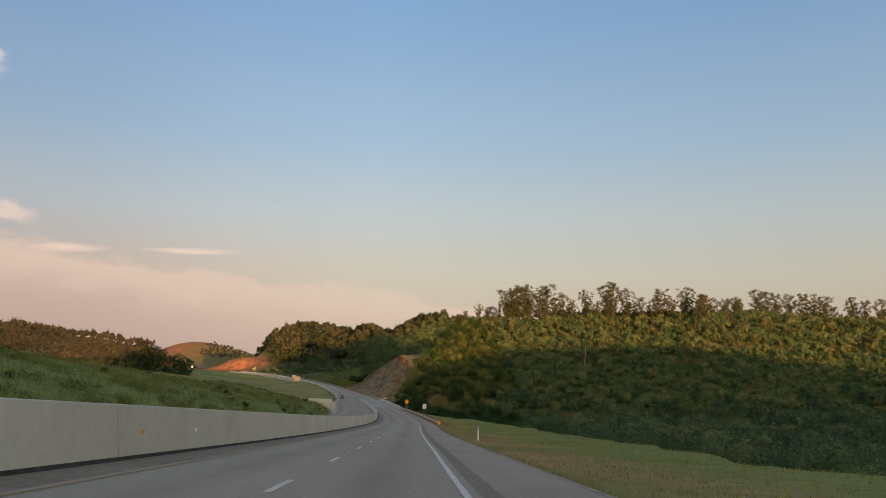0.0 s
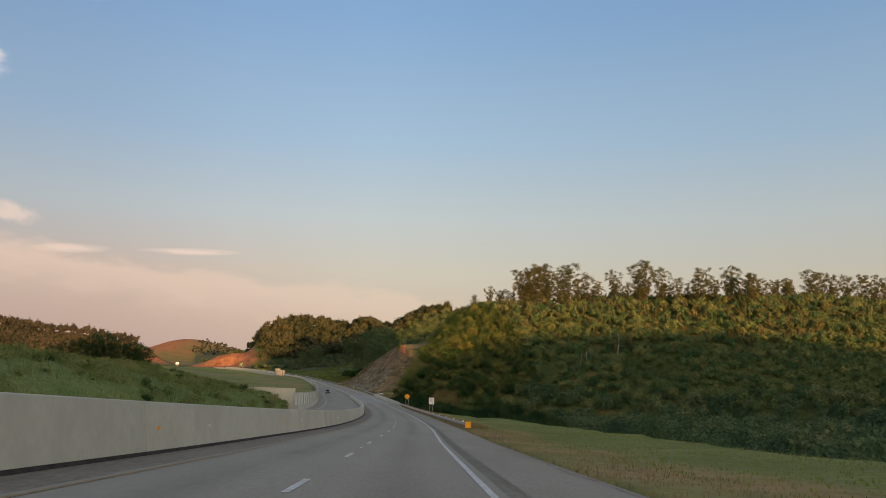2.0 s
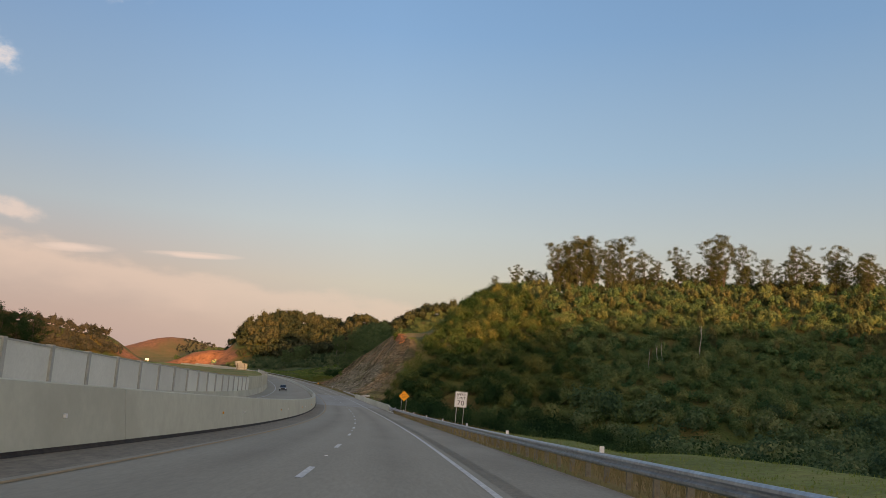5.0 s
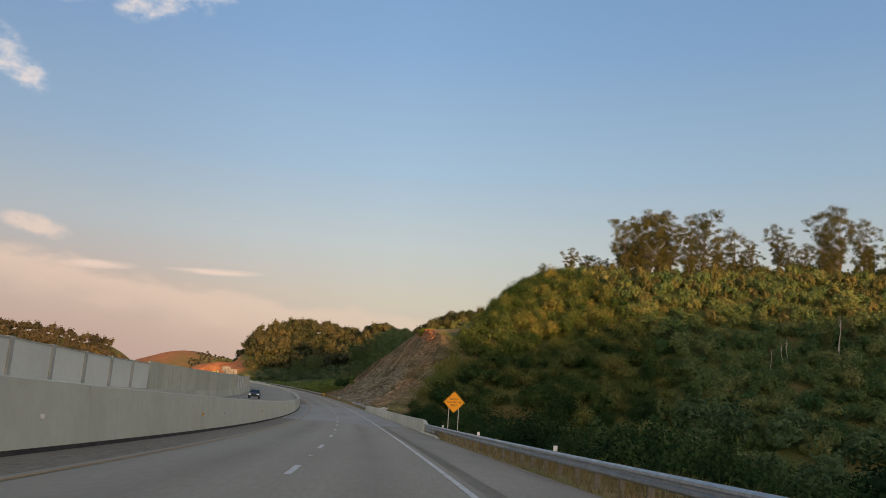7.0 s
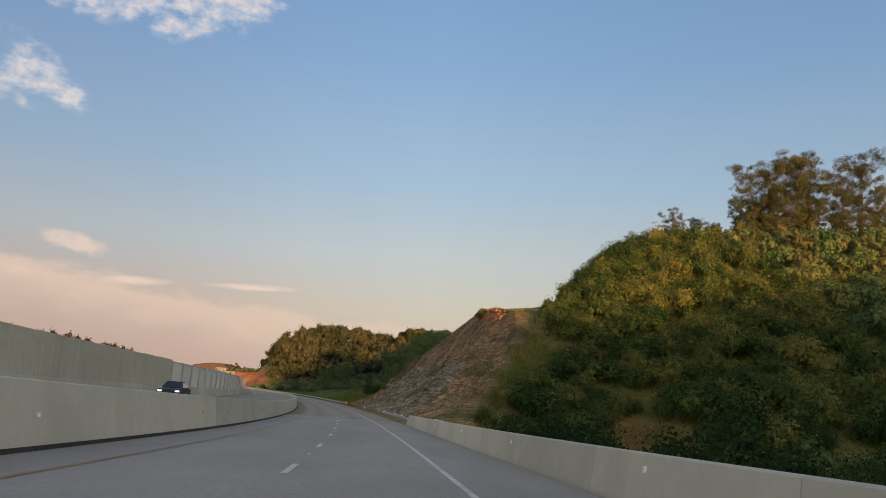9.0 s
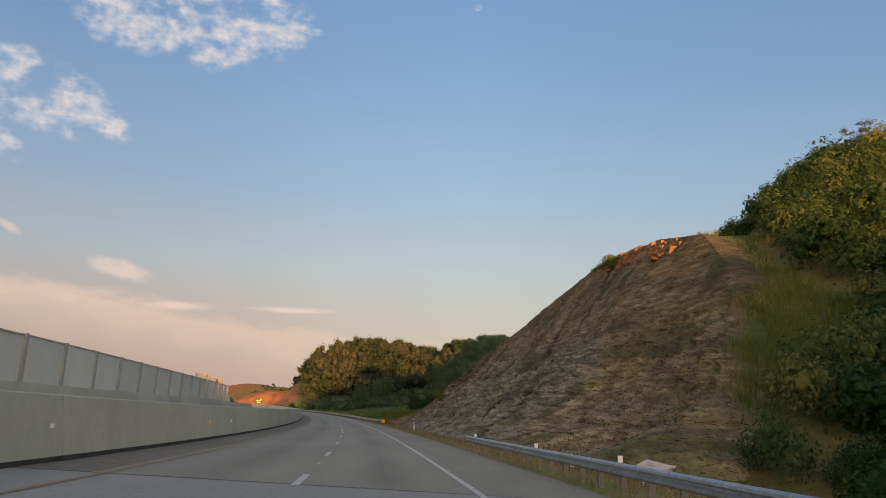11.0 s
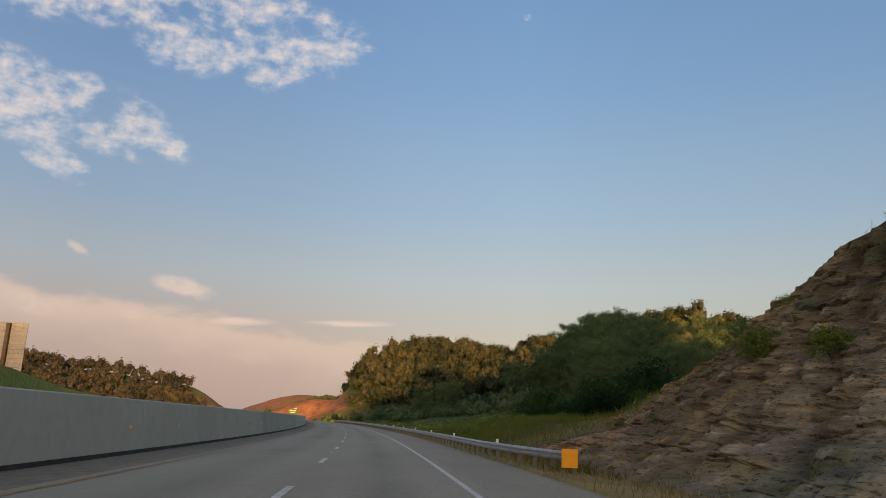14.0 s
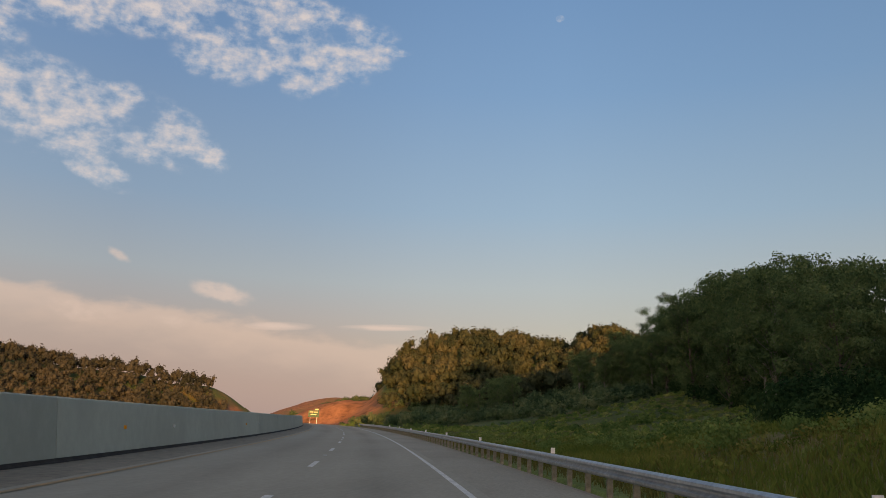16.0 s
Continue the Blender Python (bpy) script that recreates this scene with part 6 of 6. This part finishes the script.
green_verge = scatter(rng, 10, 300, 8.5, 26, 0.8, lambda s, l: 0.8 * (l < verge_edge(s) + 3))
blades("verge_grass", rng, green_verge, 0.11, 0.02, M_GRASSBLADE, "long green grass on the wide verge", 4)
cut_verge = scatter(rng, 412, 566, 5.6, 9.5, 0.6, lambda s, l: 0.8 + 0 * s)
blades("cut_verge_grass", rng, cut_verge, 0.3, 0.012, M_DRYBLADE, "dry grass at the foot of the rock cut", 4)
slope_grass = scatter(rng, 560, 740, 7, 45, 0.9, lambda s, l: 0.75 + 0 * s)
blades("slope_grass", rng, slope_grass, 0.38, 0.014, M_MEADOW, "rough tall grass on the slope beyond the guard rail", 4, 0.5)
near_meadow = scatter(rng, 582, 668, 8, 30, 0.38, lambda s, l: 0.85 * sm(-0.9, 0.1, rough(s, l, 5, 99, 3)))
blades("meadow_grass", rng, near_meadow, 0.46, 0.02, M_MEADOW, "thick green-gold grass on the slope beyond the guard rail", 6, 0.3)
bank_grass = scatter(rng, 20, 240, -45, -20.2, 1.0, lambda s, l: 0.85 + 0 * s)
blades("bank_grass", rng, bank_grass, 0.55, 0.02, M_BANKBLADE, "deep green grass on the bank above the opposite road", 4, 0.4)
cut_top = scatter(rng, 452, 566, 14, 40, 0.6, lambda s, l: 0.75 * (np.abs(cut_out(s, l) - np.interp(rim(s), CUT_Z, CUT_L) - 0.2) < 1.0) * (rough(s, l, 7, 61, 2) > -0.4))
blades("cut_top_weeds", rng, cut_top, 0.6, 0.011, M_GRASSBLADE, "weeds along the upper edge of the rock cut", 5, 0.4)

nose = scatter(rng, 424, 466, 10, 40, 0.55, lambda s, l: 0.85 * (1 - wooded(s, l)) * sm(474, 462, s - 0.4 * (l - 12)) * (rough(s, l, 6, 63, 3) > -0.45))
dry_nose = rng.random(len(nose)) < 0.55
blades("nose_dry_grass", rng, nose[dry_nose], 0.4, 0.014, M_STRAW, "brown dry grass on the slope beside the rock cut", 5, 0.35)
blades("nose_green_grass", rng, nose[~dry_nose], 0.45, 0.018, M_MEADOW, "green grass and weeds on the slope beside the rock cut", 5, 0.35)
lush = scatter(rng, 438, 476, 20, 52, 0.5, lambda s, l: 0.9 * (1 - wooded(s, l)) * sm(0.6, 0.3, rockiness(s, l)) * sm(-0.5, 0.1, rough(s, l, 6, 65, 3)))
blades("nose_tall_grass", rng, lush, 0.7, 0.03, M_MEADOW, "tall olive-green grass between the rock and the thicket", 8, 0.35)
dry_patch = scatter(rng, 419, 437, 29, 47, 0.45, lambda s, l: 0.9 * (np.hypot((s - 428) / 8, (l - 38) / 7.5) < 1))
blades("clearing_dry_grass", rng, dry_patch, 0.5, 0.03, M_STRAW, "brown dry grass in a small clearing among bushes", 7, 0.3)
rail_grass = scatter(rng, 160, 322, 5.7, 8.2, 0.4, lambda s, l: 0.85 + 0 * s)
blades("rail_side_grass", rng, rail_grass, 0.5, 0.012, M_DRYBLADE, "tall dry grass standing behind the guard rail", 5, 0.25)
far_rail_grass = scatter(rng, 540, 720, 6.1, 8.4, 0.4, lambda s, l: 0.85 + 0 * s)
blades("slope_edge_grass", rng, far_rail_grass, 0.42, 0.012, M_GOLD, "tall dry grass along the far guard rail", 5, 0.25)


# ---- the rusty ledge at the top of the cut ----
def build_ledge():
    thing = tagged(new("rock_ledge"), "rust-red ledge of broken sandstone blocks along the top of the cut", "rock ledge")
    red = surface("rusty_sandstone", [(0.3, (0.19, 0.085, 0.038)), (0.7, (0.34, 0.17, 0.08))], 0.8, fine=5.0, rough=0.95, bump=0.5)
    g = np.random.default_rng(9)
    for k in range(60):
        s = 476 + 26 * k / 60 + float(g.uniform(-0.4, 0.4))
        top = float(rim(s))
        drop = float(g.uniform(-0.1, 2.2))
        out = float(np.interp(top - drop, CUT_Z, CUT_L))
        l = out + 3.5 * float(sm(482, 462, s)) - 0.1
        w, d, h = g.uniform(0.9, 2.4), g.uniform(1.0, 1.6), g.uniform(0.25, 0.6)
        bm = box(bmesh.new(), -w / 2, w / 2, -d / 2, d / 2, -h / 2, h / 2, 0.09)
        for v in bm.verts:
            v.co += Vector((g.normal() * 0.05, g.normal() * 0.05, g.normal() * 0.012))
        x, y, z = ground(s, l)
        part("block", bm, red, thing, m=pose(float(x), float(y), float(z) - 0.05, float(g.uniform(-6, 6)), float(g.uniform(-6, 6)), math.degrees(heading(s)) + 90 + float(g.uniform(-14, 14))))


build_ledge()

golden = scatter(rng, 550, 614, 7.5, 38, 0.5, lambda s, l: 0.85 * (1 - rockiness(s, l)))
blades("golden_slope_grass", rng, golden, 0.36, 0.012, M_GOLD, "golden-green long grass past the end of the rock cut", 5, 0.3)


# ---- loose rock at the foot of the cut ----
def rock_slab(rng, w, d, h):
    bm = bmesh.new()
    box(bm, -w / 2, w / 2, -d / 2, d / 2, -h / 2, h / 2, min(w, d, h) * 0.18)
    for v in bm.verts:
        v.co += Vector((rng.normal() * 0.06 * w, rng.normal() * 0.08 * d, rng.normal() * 0.08 * h))
    return bm


M_SLAB = surface("pale_sandstone", [(0.3, (0.40, 0.36, 0.29)), (0.7, (0.62, 0.57, 0.47))], 1.5, fine=8.0, rough=0.9, bump=0.4)


def build_slabs():
    g = np.random.default_rng(5)
    for s, l, w in ((432.4, 10.3, 1.6), (433.2, 10.9, 1.2), (434.6, 10.2, 1.4), (435.6, 11.2, 1.9), (431.2, 9.7, 0.8), (437.0, 10.6, 1.0), (441.0, 9.6, 0.7), (447.5, 9.3, 0.6), (430.0, 9.1, 0.5), (455.0, 9.0, 0.5), (468.0, 9.3, 0.6)):
        ob = tagged(part("rock_slab", rock_slab(g, w, w * 0.6, w * 0.22), M_SLAB), "pale flat slab of fallen sandstone at the foot of the cut", "rock", "fallen slabs")
        x, y, z = ground(s, l)
        ob.matrix_basis = pose(float(x), float(y), float(z) + w * 0.12, float(g.uniform(-12, 12)), float(g.uniform(-20, 5)), float(g.uniform(0, 180)))


build_slabs()


# ---- a sign far up the road that catches the sun ----
def small_sign(s, l):
    thing = tagged(new("distant_sign"), "small pale road sign far off, bright in the low sun", "road sign")
    part("plate", rounded(bmesh.new(), 3.6, 2.4, 0.0, 0.04, 0.12), M_SIGNW, thing, m=pose(0, 0, 3.4))
    for x in (-1.1, 1.1):
        part("post", box(bmesh.new(), x - 0.08, x + 0.08, 0.05, 0.2, -3.0, 4.4, 0.01), M_RAILPOST, thing)
    x, y, z = ground(s, l)
    thing.matrix_basis = pose(float(x), float(y), float(z), 0, 0, 14)
    return thing


small_sign(1105, -11)


# ---- a car on the opposite carriageway ----
def car(s, l):
    thing = tagged(new("car"), "small dark saloon car with dim headlamps on the opposite carriageway", "car")
    paint = surface("dark_car_paint", [(0.3, (0.02, 0.022, 0.025)), (0.7, (0.035, 0.037, 0.04))], 1.0, rough=0.3)
    glass, nt, b = shader("car_glass")
    b.inputs["Base Color"].default_value, b.inputs["Roughness"].default_value = (0.02, 0.025, 0.03, 1), 0.08
    lamp, nt, b = shader("headlamp")
    b.inputs["Base Color"].default_value = (0.9, 0.9, 0.85, 1)
    b.inputs["Emission Color"].default_value, b.inputs["Emission Strength"].default_value = (1.0, 0.95, 0.85, 1), 0.6
    rubber = surface("tyre_rubber", [(0.3, (0.02, 0.02, 0.02)), (0.7, (0.035, 0.035, 0.035))], 4.0, rough=0.9)

    def sweep(outline, w0, w1):
        bm = bmesh.new()
        rows = []
        for y, z, k in outline:
            w = (w0 if k == 0 else w1) / 2
            rows.append((bm.verts.new((-w, y, z)), bm.verts.new((w, y, z))))
        n = len(rows)
        for i in range(n):
            a, c = rows[i], rows[(i + 1) % n]
            bm.faces.new((a[0], a[1], c[1], c[0]))
        bm.faces.new([r[0] for r in reversed(rows)])
        bm.faces.new([r[1] for r in rows])
        bmesh.ops.recalc_face_normals(bm, faces=bm.faces)
        bmesh.ops.bevel(bm, geom=list(bm.edges), offset=0.06, segments=2, affect="EDGES")
        return bm
    part("body", sweep([(-2.3, 0.3, 0), (-2.35, 0.6, 0), (-2.2, 0.82, 0), (-1.0, 0.95, 0), (1.6, 1.0, 0), (2.2, 0.92, 0), (2.3, 0.5, 0), (2.2, 0.28, 0)], 1.78, 1.7), paint, thing)
    part("cabin", sweep([(-1.15, 0.93, 0), (-0.35, 1.42, 1), (0.9, 1.44, 1), (1.75, 0.98, 0)], 1.62, 1.25), glass, thing)
    part("roof", sweep([(-0.3, 1.40, 1), (-0.25, 1.46, 1), (0.8, 1.48, 1), (0.9, 1.42, 1)], 1.3, 1.22), paint, thing)
    for x in (-0.8, 0.8):
        for y in (-1.4, 1.35):
            w = part("wheel", tube(bmesh.new(), (x - 0.1, y, 0.32), (x + 0.1, y, 0.32), 0.32, 0.32, 20), rubber, thing)
            part("rim", tube(bmesh.new(), (x - 0.105, y, 0.32), (x + 0.105, y, 0.32), 0.2, 0.2, 16), M_STEEL, w)
        part("headlight", box(bmesh.new(), x * 0.82 - 0.17, x * 0.82 + 0.17, -2.37, -2.2, 0.6, 0.74, 0.03), lamp, thing)
    part("grille", box(bmesh.new(), -0.4, 0.4, -2.365, -2.25, 0.48, 0.62, 0.02), M_BLACK, thing)
    part("bumper", box(bmesh.new(), -0.86, 0.86, -2.4, -2.2, 0.3, 0.46, 0.04), paint, thing)
    thing.matrix_basis = place(s, l, float(opposite(s)), 0)
    return thing


car(396, -14.9)


# ---- shrubs rooted in the cut ----
def cut_shrub(s, l, size, seed):
    g = np.random.default_rng(seed)
    thing = tagged(new("shrub"), "olive-green leafy shrub rooted in the rock cut", "shrub", "shrubs in the cut")
    bm = bmesh.new()
    for k in range(6):
        a = 1.05 * k + float(g.uniform(-0.3, 0.3))
        tube(bm, (0, 0, -0.3), (math.cos(a) * 0.5, math.sin(a) * 0.5, 1.1), 0.035, 0.012, 5)
    part("stem", bm, M_BARK, thing)
    p, d = crown_points(g, 3600, 14, 1.15, 1.1)
    p[:, 2] += 0.55
    part("foliage", cards_mesh("foliage", leaf_cards(g, p, 0.085, d), M_MEADOW), parent=thing)
    x, y, z = ground(s, l)
    thing.matrix_basis = pose(float(x), float(y), float(z) + 0.1) @ Matrix.Diagonal((size, size, size, 1))


cut_shrub(546.5, 16.9, 1.25, 3)
cut_shrub(540.0, 16.2, 0.95, 4)
cut_shrub(550.0, 20.2, 0.7, 5)
for k, (q, l, size) in enumerate(((493.5, 29.6, 0.8), (495.5, 30.4, 1.1), (497.5, 30.2, 0.9), (499.5, 31.2, 1.2), (502.0, 31.0, 0.8), (506.0, 31.4, 0.6))):
    cut_shrub(q, l, size, 20 + k)
